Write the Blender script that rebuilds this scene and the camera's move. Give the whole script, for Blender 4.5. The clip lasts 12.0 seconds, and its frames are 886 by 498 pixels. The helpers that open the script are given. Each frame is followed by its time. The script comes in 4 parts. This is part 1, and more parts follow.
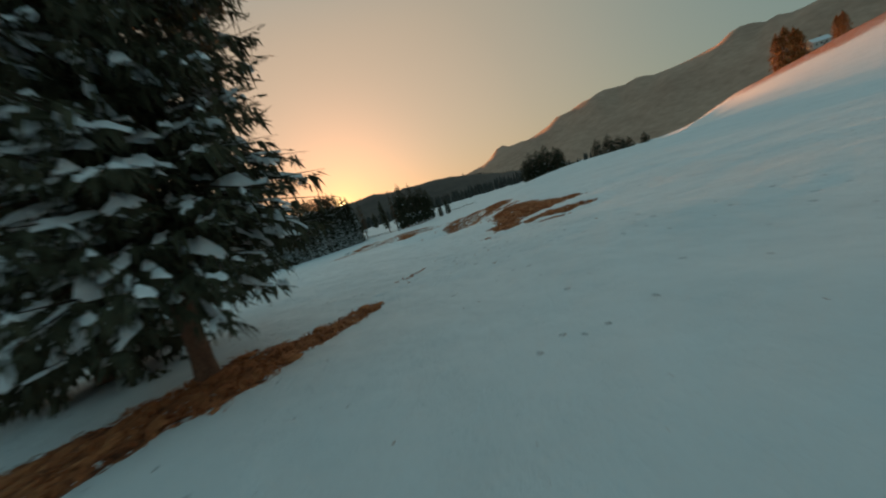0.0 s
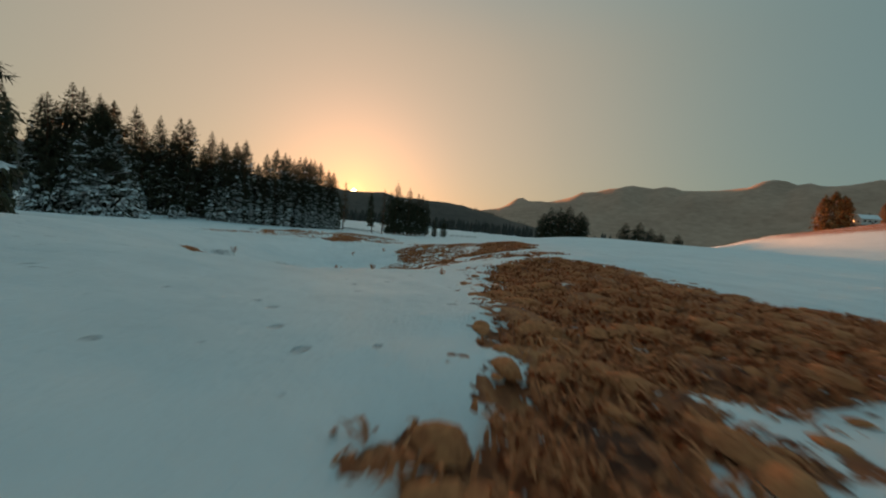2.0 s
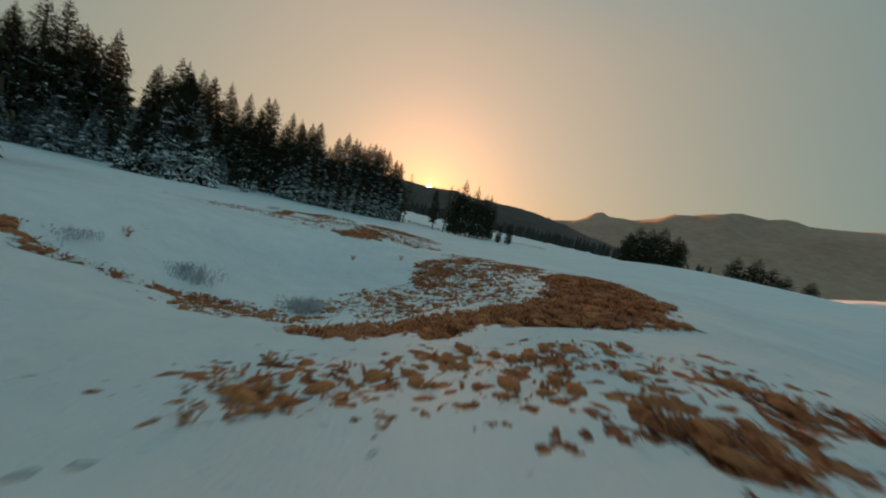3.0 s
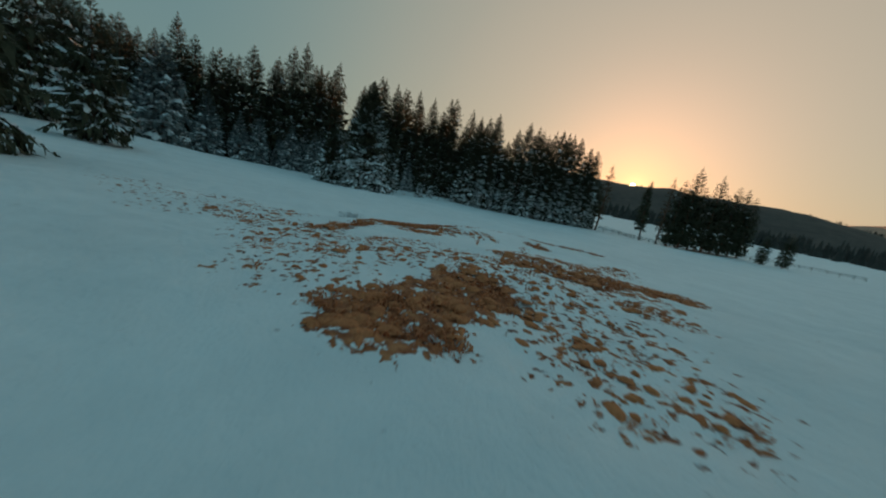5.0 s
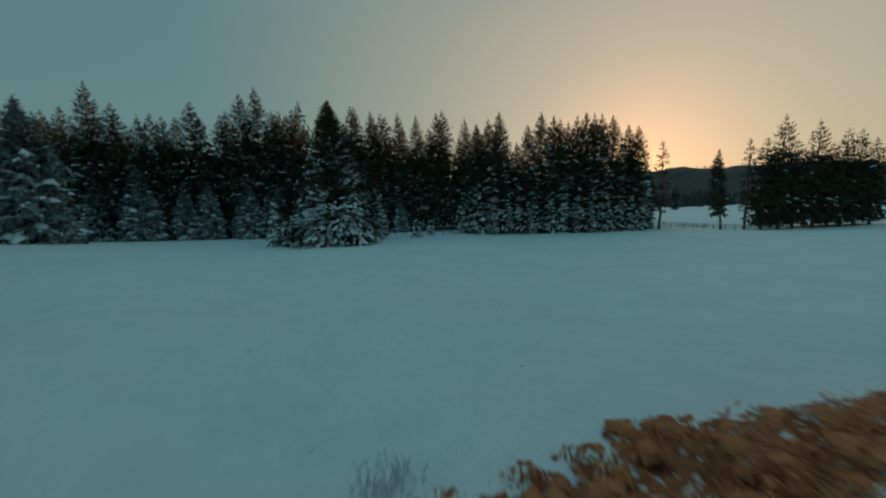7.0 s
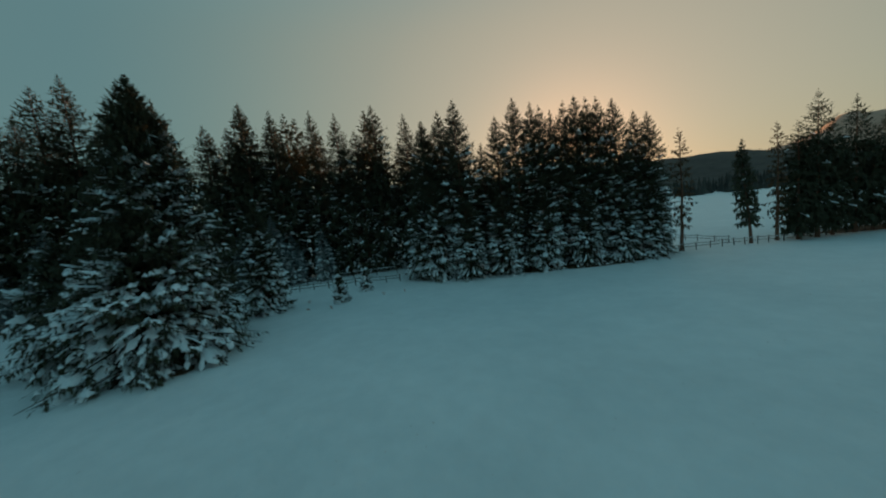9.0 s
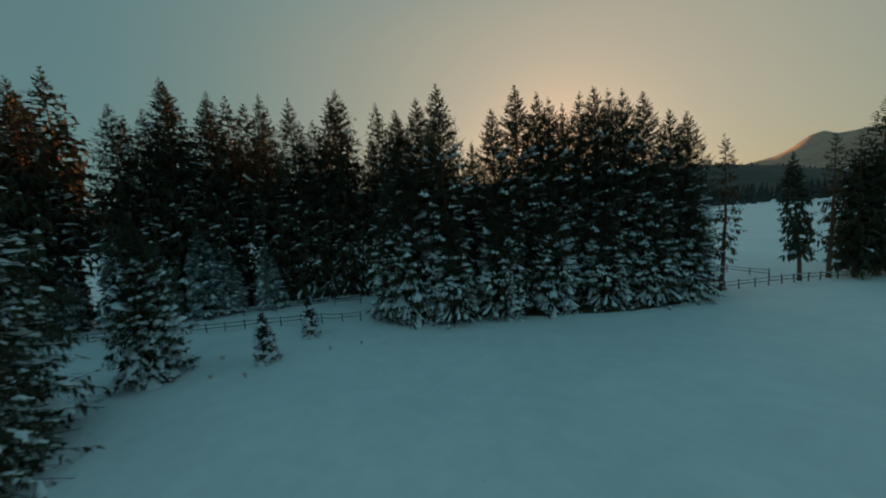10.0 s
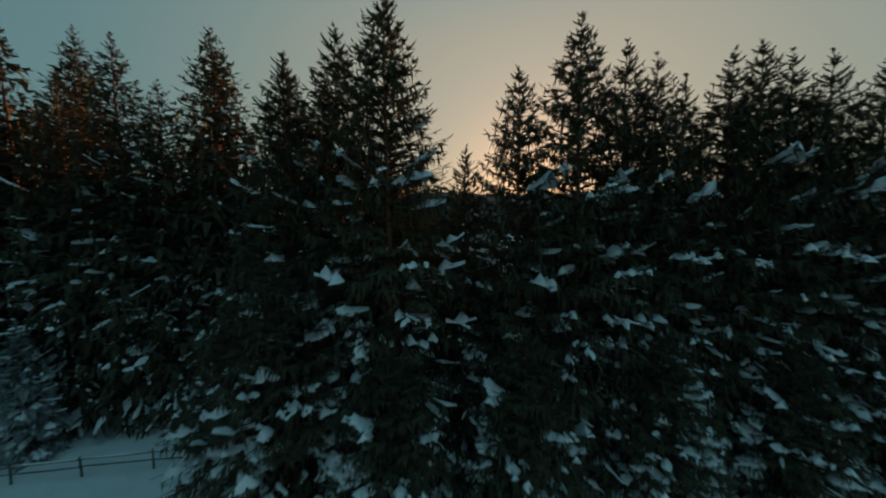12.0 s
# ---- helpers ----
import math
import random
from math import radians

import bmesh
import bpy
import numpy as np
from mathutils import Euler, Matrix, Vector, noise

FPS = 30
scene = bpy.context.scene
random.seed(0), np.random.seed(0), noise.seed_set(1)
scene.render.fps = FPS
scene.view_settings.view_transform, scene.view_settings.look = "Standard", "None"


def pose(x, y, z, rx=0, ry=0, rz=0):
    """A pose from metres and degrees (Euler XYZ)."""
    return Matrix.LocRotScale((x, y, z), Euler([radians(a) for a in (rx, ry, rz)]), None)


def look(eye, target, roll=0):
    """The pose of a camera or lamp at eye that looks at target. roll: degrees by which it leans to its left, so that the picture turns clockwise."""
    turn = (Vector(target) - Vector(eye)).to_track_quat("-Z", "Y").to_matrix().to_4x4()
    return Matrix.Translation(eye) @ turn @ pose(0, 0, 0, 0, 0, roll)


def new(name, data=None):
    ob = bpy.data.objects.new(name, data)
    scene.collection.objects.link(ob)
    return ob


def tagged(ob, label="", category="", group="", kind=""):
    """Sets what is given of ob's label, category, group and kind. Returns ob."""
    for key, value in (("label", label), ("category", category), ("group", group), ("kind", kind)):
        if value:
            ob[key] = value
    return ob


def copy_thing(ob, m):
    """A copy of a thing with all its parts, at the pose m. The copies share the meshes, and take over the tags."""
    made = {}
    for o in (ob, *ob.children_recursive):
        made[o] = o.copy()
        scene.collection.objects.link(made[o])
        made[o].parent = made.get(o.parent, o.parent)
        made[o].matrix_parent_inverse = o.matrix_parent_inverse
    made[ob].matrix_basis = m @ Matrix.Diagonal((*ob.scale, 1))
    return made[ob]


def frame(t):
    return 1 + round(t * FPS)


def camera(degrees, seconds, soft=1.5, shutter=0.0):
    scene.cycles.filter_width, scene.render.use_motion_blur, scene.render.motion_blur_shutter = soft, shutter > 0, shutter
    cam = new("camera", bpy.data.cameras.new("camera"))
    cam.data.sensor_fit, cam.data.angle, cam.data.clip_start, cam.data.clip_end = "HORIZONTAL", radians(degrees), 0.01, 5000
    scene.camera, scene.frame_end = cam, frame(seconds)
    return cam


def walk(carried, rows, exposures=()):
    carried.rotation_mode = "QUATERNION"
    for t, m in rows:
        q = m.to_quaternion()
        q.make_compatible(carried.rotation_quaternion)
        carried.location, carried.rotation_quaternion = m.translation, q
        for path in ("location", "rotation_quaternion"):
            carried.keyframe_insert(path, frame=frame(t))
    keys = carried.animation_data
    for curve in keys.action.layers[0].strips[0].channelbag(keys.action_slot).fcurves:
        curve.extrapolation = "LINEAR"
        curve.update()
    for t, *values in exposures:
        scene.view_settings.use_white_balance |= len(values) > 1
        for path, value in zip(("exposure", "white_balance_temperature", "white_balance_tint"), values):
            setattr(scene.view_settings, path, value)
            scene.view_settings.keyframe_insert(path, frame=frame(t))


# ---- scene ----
cam = camera(106.6, 12.0, soft=2.0, shutter=0.25)
PATH = [
    (0, (-0.198, 0.042, 2.697), (-0.314, 2.019, 2.415), -16.8),
    (0.5, (-0.037, 5.428, 2.104), (-0.035, 7.414, 1.868), -11.5),
    (1, (0.543, 11.535, 1.247), (0.608, 13.525, 1.053), -5.8),
    (1.5, (1.536, 17.434, 0.978), (1.59, 19.427, 0.819), 0.4),
    (2, (2.39, 22.883, 0.914), (2.337, 24.877, 0.767), 5.6),
    (2.5, (2.829, 28.142, 0.913), (2.602, 30.122, 0.75), 9.5),
    (3, (3.103, 33.021, 1.323), (2.665, 34.962, 1.12), 12.7),
    (3.5, (2.531, 37.755, 1.477), (1.865, 39.622, 1.212), 14.0),
    (5.3, (-5.483, 54.116, 1.25), (-6.938, 55.429, 0.848), 9.6),
    (5.5, (-6.882, 55.642, 1.194), (-8.375, 56.914, 0.804), 8.8),
    (6, (-10.971, 59.599, 0.956), (-12.507, 60.832, 0.608), 5.7),
    (6.5, (-15.401, 63.666, 0.767), (-16.92, 64.932, 0.466), 1.6),
    (7, (-20.013, 67.888, 0.846), (-21.474, 69.232, 0.609), -2.1),
    (7.2, (-21.839, 69.605, 0.996), (-23.275, 70.981, 0.783), -3.4),
    (8.8, (-35.489, 84.552, 4.649), (-36.76, 86.083, 4.448), -7.4),
    (9, (-36.859, 86.462, 5.033), (-38.116, 88.003, 4.82), -6.6),
    (9.5, (-40.311, 91.817, 6.036), (-41.533, 93.385, 5.816), -5.4),
    (10, (-43.677, 97.105, 7.072), (-44.864, 98.701, 6.859), -4.6),
    (10.5, (-46.956, 102.339, 8.07), (-48.109, 103.964, 7.895), -3.2),
    (11, (-50.022, 107.509, 9.049), (-51.155, 109.15, 8.9), -1.6),
    (11.5, (-53.056, 112.559, 10.414), (-54.181, 114.204, 10.254), -1.4),
    (12, (-56.282, 117.687, 11.695), (-57.368, 119.357, 11.515), -0.5),
]
walk(cam, [(t, look(eye, target, roll)) for t, eye, target, roll in PATH],
     [(0.0, 0.50, 7700, 16), (3.5, 0.50, 7250, 14), (5.5, 0.41, 6650, 5), (7.0, 0.33, 6500, 0), (10.0, 0.25, 6450, -1), (11.0, 0.22, 6400, 0), (12.0, 0.28, 6350, 1)])

# ---- light: a low sun on the hill crest, dusk-blue sky ----
SUN_AZ, SUN_EL = -17.2, 4.15
sun_dir = Vector((math.sin(radians(SUN_AZ)) * math.cos(radians(SUN_EL)), math.cos(radians(SUN_AZ)) * math.cos(radians(SUN_EL)), math.sin(radians(SUN_EL))))
world = bpy.data.worlds.new("world")
scene.world = world
world.use_nodes = True
wn = world.node_tree.nodes
sky = wn.new("ShaderNodeTexSky")
sky.sky_type, sky.sun_disc = "NISHITA", False
sky.sun_elevation, sky.sun_rotation = radians(SUN_EL), radians(SUN_AZ)
sky.altitude, sky.air_density, sky.dust_density, sky.ozone_density = 900, 1.6, 1.0, 2.0
wl = world.node_tree.links


def wmath(op, a, b=0.0, clamp=False):
    n = wn.new("ShaderNodeMath")
    n.operation, n.use_clamp = op, clamp
    for k, v in enumerate((a, b)):
        if isinstance(v, float):
            n.inputs[k].default_value = v
        else:
            wl.new(v, n.inputs[k])
    return n.outputs[0]


def wmix(mode, fac, a, b):
    n = wn.new("ShaderNodeMix")
    n.data_type, n.blend_type = "RGBA", mode
    for k, v in ((0, fac), (6, a), (7, b)):
        if isinstance(v, float):
            n.inputs[k].default_value = v
        elif isinstance(v, tuple):
            n.inputs[k].default_value = (*v, 1)
        else:
            wl.new(v, n.inputs[k])
    return n.outputs[2]


# hazy evening air: warm towards the sun, teal away from it and overhead
heaven = wn.new("ShaderNodeTexCoord").outputs["Generated"]
dot = wn.new("ShaderNodeVectorMath")
dot.operation = "DOT_PRODUCT"
wl.new(heaven, dot.inputs[0])
dot.inputs[1].default_value = sun_dir
away = wmath("DIVIDE", wmath("ARCCOSINE", wmath("MINIMUM", dot.outputs["Value"], 0.99999)), math.pi)
haze = wn.new("ShaderNodeValToRGB")
haze.color_ramp.interpolation = "B_SPLINE"
HAZE = [(0.0, (1.8, 0.82, 0.42)), (0.010, (1.1, 0.575, 0.345)), (0.035, (0.78, 0.485, 0.335)), (0.085, (0.48, 0.37, 0.28)), (0.135, (0.385, 0.325, 0.255)), (0.19, (0.31, 0.285, 0.233)), (0.28, (0.17, 0.22, 0.208)), (0.37, (0.092, 0.172, 0.195)), (1.0, (0.09, 0.17, 0.20))]
while len(haze.color_ramp.elements) < len(HAZE):
    haze.color_ramp.elements.new(0.5)
for e, (p, c) in zip(haze.color_ramp.elements, HAZE):
    e.position, e.color = p, (*c, 1)
wl.new(away, haze.inputs["Fac"])
up = wn.new("ShaderNodeSeparateXYZ")
wl.new(heaven, up.inputs[0])
high = wn.new("ShaderNodeMapRange")
high.interpolation_type = "SMOOTHSTEP"
high.inputs["From Min"].default_value, high.inputs["From Max"].default_value = 0.42, 0.85
wl.new(up.outputs["Z"], high.inputs["Value"])
air = wmix("MIX", high.outputs["Result"], haze.outputs["Color"], (0.105, 0.24, 0.30))
clear = wmix("MULTIPLY", 1.0, sky.outputs["Color"], (0.12, 0.12, 0.12))
wl.new(wmix("MIX", 0.15, air, clear), wn["Background"].inputs["Color"])
wn["Background"].inputs["Strength"].default_value = 1.0
sun_data = bpy.data.lights.new("sun", "SUN")
sun_data.energy, sun_data.angle, sun_data.color = 5.0, radians(0.6), (1.0, 0.40, 0.15)
sun = new("sun", sun_data)
sun.matrix_world = look(sun_dir * 400, (0, 0, 0))

# ---- materials ----
def material(name, rough=0.8):
    m = bpy.data.materials.new(name)
    m.use_nodes = True
    b = m.node_tree.nodes["Principled BSDF"]
    b.inputs["Roughness"].default_value = rough
    b.inputs["Specular IOR Level"].default_value = 0.25
    return m, m.node_tree, b


def noise_node(nt, scale, detail=4.0, rough=0.6, vec=None):
    n = nt.nodes.new("ShaderNodeTexNoise")
    n.inputs["Scale"].default_value, n.inputs["Detail"].default_value, n.inputs["Roughness"].default_value = scale, detail, rough
    if vec is None:
        g = nt.nodes.new("ShaderNodeNewGeometry")
        vec = g.outputs["Position"]
    nt.links.new(vec, n.inputs["Vector"])
    return n.outputs["Fac"]


def ramp(nt, fac, stops):
    r = nt.nodes.new("ShaderNodeValToRGB")
    while len(r.color_ramp.elements) < len(stops):
        r.color_ramp.elements.new(0.5)
    for e, (p, c) in zip(r.color_ramp.elements, stops):
        e.position, e.color = p, (*c, 1)
    nt.links.new(fac, r.inputs["Fac"])
    return r.outputs["Color"]


def math_node(nt, op, a, b):
    n = nt.nodes.new("ShaderNodeMath")
    n.operation = op
    for k, v in enumerate((a, b)):
        if isinstance(v, (int, float)):
            n.inputs[k].default_value = v
        else:
            nt.links.new(v, n.inputs[k])
    return n.outputs[0]


def mix_node(nt, fac, a, b):
    n = nt.nodes.new("ShaderNodeMix")
    n.data_type = "RGBA"
    for k, v in ((0, fac), (6, a), (7, b)):
        if isinstance(v, tuple):
            n.inputs[k].default_value = (*v, 1)
        else:
            nt.links.new(v, n.inputs[k])
    return n.outputs[2]


def bump(nt, b, height, strength, dist):
    n = nt.nodes.new("ShaderNodeBump")
    n.inputs["Strength"].default_value, n.inputs["Distance"].default_value = strength, dist
    nt.links.new(height, n.inputs["Height"])
    nt.links.new(n.outputs["Normal"], b.inputs["Normal"])


def noisy(name, dark, light, scale, rough=0.8, relief=0.0, dist=0.02, scale2=None):
    m, nt, b = material(name, rough)
    f = noise_node(nt, scale)
    if scale2:
        f = math_node(nt, "MULTIPLY", math_node(nt, "ADD", f, noise_node(nt, scale2, 2.0)), 0.5)
    nt.links.new(ramp(nt, f, [(0.3, dark), (0.7, light)]), b.inputs["Base Color"])
    if relief:
        bump(nt, b, f, relief, dist)
    return m


def ground_material():
    m, nt, b = material("snow_and_bare_grass", 0.7)
    at = nt.nodes.new("ShaderNodeAttribute")
    at.attribute_name = "bare"
    fine = noise_node(nt, 3.9, 3.0, 0.55)
    mid = noise_node(nt, 0.95, 3.0, 0.55)
    near = math_node(nt, "MINIMUM", math_node(nt, "ADD", math_node(nt, "MULTIPLY", at.outputs["Fac"], 2.5), 0.62), 1.0)
    v = math_node(nt, "ADD", math_node(nt, "MULTIPLY", math_node(nt, "SUBTRACT", fine, 0.5), 2.9), math_node(nt, "MULTIPLY", math_node(nt, "SUBTRACT", mid, 0.5), 0.7))
    v = math_node(nt, "ADD", at.outputs["Fac"], math_node(nt, "MULTIPLY", v, near))
    edge = nt.nodes.new("ShaderNodeMapRange")
    edge.inputs["From Min"].default_value, edge.inputs["From Max"].default_value = 0.46, 0.54
    nt.links.new(v, edge.inputs["Value"])
    edge = edge.outputs["Result"]
    vor = nt.nodes.new("ShaderNodeTexVoronoi")
    vor.inputs["Scale"].default_value = 1.6
    nt.links.new(nt.nodes.new("ShaderNodeNewGeometry").outputs["Position"], vor.inputs["Vector"])
    where = nt.nodes.new("ShaderNodeMapRange")
    where.inputs["From Min"].default_value, where.inputs["From Max"].default_value = 0.40, 0.56
    where.inputs["To Max"].default_value = 0.13
    nt.links.new(noise_node(nt, 0.09, 2.0, 0.5), where.inputs["Value"])
    xyz = nt.nodes.new("ShaderNodeSeparateXYZ")
    nt.links.new(nt.nodes.new("ShaderNodeNewGeometry").outputs["Position"], xyz.inputs[0])
    lane = nt.nodes.new("ShaderNodeMapRange")  # only the near pasture has been trodden
    lane.inputs["From Min"].default_value, lane.inputs["From Max"].default_value = 30.0, 48.0
    lane.inputs["To Min"].default_value, lane.inputs["To Max"].default_value = 1.0, 0.0
    nt.links.new(xyz.outputs["Y"], lane.inputs["Value"])
    trod = math_node(nt, "MULTIPLY", where.outputs["Result"], lane.outputs["Result"])
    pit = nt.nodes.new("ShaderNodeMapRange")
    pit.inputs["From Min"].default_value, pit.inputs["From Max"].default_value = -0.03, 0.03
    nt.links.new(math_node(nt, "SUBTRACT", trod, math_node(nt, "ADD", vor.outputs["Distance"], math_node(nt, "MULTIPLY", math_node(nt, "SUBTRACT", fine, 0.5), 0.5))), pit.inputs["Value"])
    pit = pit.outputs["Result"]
    grain = noise_node(nt, 14.0, 5.0, 0.7)
    drift = noise_node(nt, 0.16, 3.0, 0.5)
    snow = mix_node(nt, math_node(nt, "MULTIPLY", math_node(nt, "ADD", drift, noise_node(nt, 0.75, 4.0, 0.6)), 0.5), (0.60, 0.64, 0.66), (0.92, 0.94, 0.95))
    grass = ramp(nt, math_node(nt, "MULTIPLY", math_node(nt, "ADD", noise_node(nt, 5.0, 5.0, 0.65), noise_node(nt, 1.5, 3.0)), 0.5),
                 [(0.37, (0.10, 0.032, 0.016)), (0.49, (0.33, 0.10, 0.042)), (0.62, (0.52, 0.21, 0.09))])
    # blue-grey shade inside the pits, painted into the snow colour
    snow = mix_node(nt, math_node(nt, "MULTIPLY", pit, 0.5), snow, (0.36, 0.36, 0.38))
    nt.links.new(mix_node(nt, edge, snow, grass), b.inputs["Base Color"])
    h = math_node(nt, "SUBTRACT", math_node(nt, "MULTIPLY", grain, 0.35), math_node(nt, "MULTIPLY", edge, 0.8))
    h = math_node(nt, "ADD", h, math_node(nt, "MULTIPLY", noise_node(nt, 1.1, 4.0), 0.8))
    h = math_node(nt, "SUBTRACT", h, math_node(nt, "MULTIPLY", pit, 0.7))
    h = math_node(nt, "ADD", h, math_node(nt, "MULTIPLY", noise_node(nt, 0.38, 3.0, 0.6), 2.6))
    bump(nt, b, h, 0.8, 0.12)
    return m


M_ground = ground_material()
M_snow = noisy("fresh_snow", (0.70, 0.74, 0.77), (0.86, 0.88, 0.9), 5.0, 0.65, 0.4, 0.05)
M_needle = noisy("spruce_needles", (0.036, 0.040, 0.026), (0.088, 0.086, 0.050), 1.3, 0.75, scale2=9.0)
needle_nodes = M_needle.node_tree
thin = needle_nodes.nodes.new("ShaderNodeBsdfTranslucent")  # low sun shines through the sprays
thin.inputs["Color"].default_value = (0.13, 0.11, 0.045, 1)
blend = needle_nodes.nodes.new("ShaderNodeMixShader")
blend.inputs[0].default_value = 0.06
needle_nodes.links.new(needle_nodes.nodes["Principled BSDF"].outputs[0], blend.inputs[1])
needle_nodes.links.new(thin.outputs[0], blend.inputs[2])
needle_nodes.links.new(blend.outputs[0], needle_nodes.nodes["Material Output"].inputs[0])
M_frost = noisy("rime_dusted_needles", (0.07, 0.085, 0.08), (0.34, 0.38, 0.39), 1.1, 0.8, scale2=7.0)
M_larch = noisy("larch_twigs", (0.06, 0.035, 0.02), (0.16, 0.09, 0.04), 1.0, 0.8, scale2=7.0)
# lighter orange copy of the larch colour, with low sun's glow painted in
M_larch_sunlit = noisy("sunlit_larch_needles", (0.26, 0.12, 0.045), (0.50, 0.26, 0.10), 0.4, 0.8, scale2=2.0)
M_bark = noisy("spruce_bark", (0.10, 0.045, 0.03), (0.25, 0.13, 0.085), 6.0, 0.9, 0.7, 0.03, scale2=22.0)
M_limb = noisy("twig_bark", (0.025, 0.017, 0.012), (0.07, 0.045, 0.03), 5.0, 0.9)
M_wood = noisy("weathered_fence_wood", (0.05, 0.042, 0.036), (0.15, 0.125, 0.105), 8.0, 0.85, 0.4, 0.01, scale2=30.0)
M_straw = noisy("dry_straw_grass", (0.34, 0.095, 0.040), (0.68, 0.25, 0.105), 1.5, 0.8, scale2=6.0)
M_tussock = noisy("tussock_grass", (0.28, 0.08, 0.034), (0.68, 0.255, 0.105), 2.2, 0.9, 0.9, 0.05, scale2=17.0)
M_litter = noisy("needle_litter", (0.05, 0.028, 0.016), (0.15, 0.085, 0.045), 3.0, 0.95, 0.6, 0.05, scale2=15.0)
M_shrub = noisy("frosted_shrub_twigs", (0.36, 0.36, 0.37), (0.80, 0.83, 0.86), 2.5, 0.8, scale2=12.0)
M_forest = noisy("far_forest", (0.03, 0.032, 0.032), (0.085, 0.08, 0.07), 0.02, 0.9, scale2=0.11)
# brown woods, paled and warmed: the evening haze is painted into this colour
M_hazed_ridge = noisy("hazed_ridge_woods", (0.34, 0.195, 0.14), (0.54, 0.34, 0.25), 0.004, 0.95, scale2=0.03)
M_wall = noisy("white_house_plaster", (0.66, 0.65, 0.62), (0.8, 0.79, 0.77), 0.8, 0.8, scale2=5.0)
M_pane = noisy("dark_window_pane", (0.02, 0.022, 0.03), (0.04, 0.045, 0.05), 2.0, 0.15)
M_door = noisy("brown_door_wood", (0.08, 0.05, 0.03), (0.16, 0.1, 0.06), 4.0, 0.7)

# ---- mesh helpers ----
def mesh_object(name, verts, faces, mat, parent=None, label="", smooth=True):
    me = bpy.data.meshes.new(name)
    me.from_pydata([tuple(v) for v in verts], [], faces)
    me.materials.append(mat)
    if smooth:
        me.polygons.foreach_set("use_smooth", [True] * len(me.polygons))
    ob = new(name, me)
    ob.parent = parent
    if label:
        tagged(ob, label)
    return ob


def empty(name, m, label, category, group="", kind=""):
    ob = new(name)
    ob.matrix_basis = m
    return tagged(ob, label, category, group, kind)


class Build:
    def __init__(self):
        self.v, self.f = [], []

    def add(self, verts, faces):
        n = len(self.v)
        self.v.extend(verts)
        self.f.extend([tuple(i + n for i in f) for f in faces])

    def tube(self, pts, radii, sides=5, cap=True):
        n = len(self.v)
        for k, p in enumerate(pts):
            d = (pts[min(k + 1, len(pts) - 1)] - pts[max(k - 1, 0)]).normalized()
            a = d.cross(Vector((0.31, 0.95, 0.07)))
            a.normalize()
            b = d.cross(a)
            for j in range(sides):
                w = 2 * math.pi * j / sides
                self.v.append(p + (a * math.cos(w) + b * math.sin(w)) * radii[k])
        for k in range(len(pts) - 1):
            for j in range(sides):
                q = n + k * sides
                self.f.append((q + j, q + (j + 1) % sides, q + sides + (j + 1) % sides, q + sides + j))
        if cap:
            self.f.append(tuple(n + j for j in reversed(range(sides))))
            self.f.append(tuple(n + (len(pts) - 1) * sides + j for j in range(sides)))

    def box(self, c, half, turn=None):
        vs = [Vector((half[0] * i, half[1] * j, half[2] * k)) for k in (-1, 1) for j in (-1, 1) for i in (-1, 1)]
        if turn is not None:
            vs = [turn @ v for v in vs]
        self.add([Vector(c) + v for v in vs], [(0, 2, 3, 1), (4, 5, 7, 6), (0, 1, 5, 4), (2, 6, 7, 3), (0, 4, 6, 2), (1, 3, 7, 5)])

    def make(self, name, mat, parent=None, label="", smooth=True):
        return mesh_object(name, self.v, self.f, mat, parent, label, smooth)


# ---- the lie of the land ----
def hump(x, y, cx, cy, rx, ry, a=0.0):
    c, s = math.cos(radians(a)), math.sin(radians(a))
    u, v = ((x - cx) * c + (y - cy) * s) / rx, (-(x - cx) * s + (y - cy) * c) / ry
    return np.exp(-u * u - v * v)


def smooth_step(v, lo, hi):
    t = np.clip((v - lo) / (hi - lo), 0, 1)
    return t * t * (3 - 2 * t)


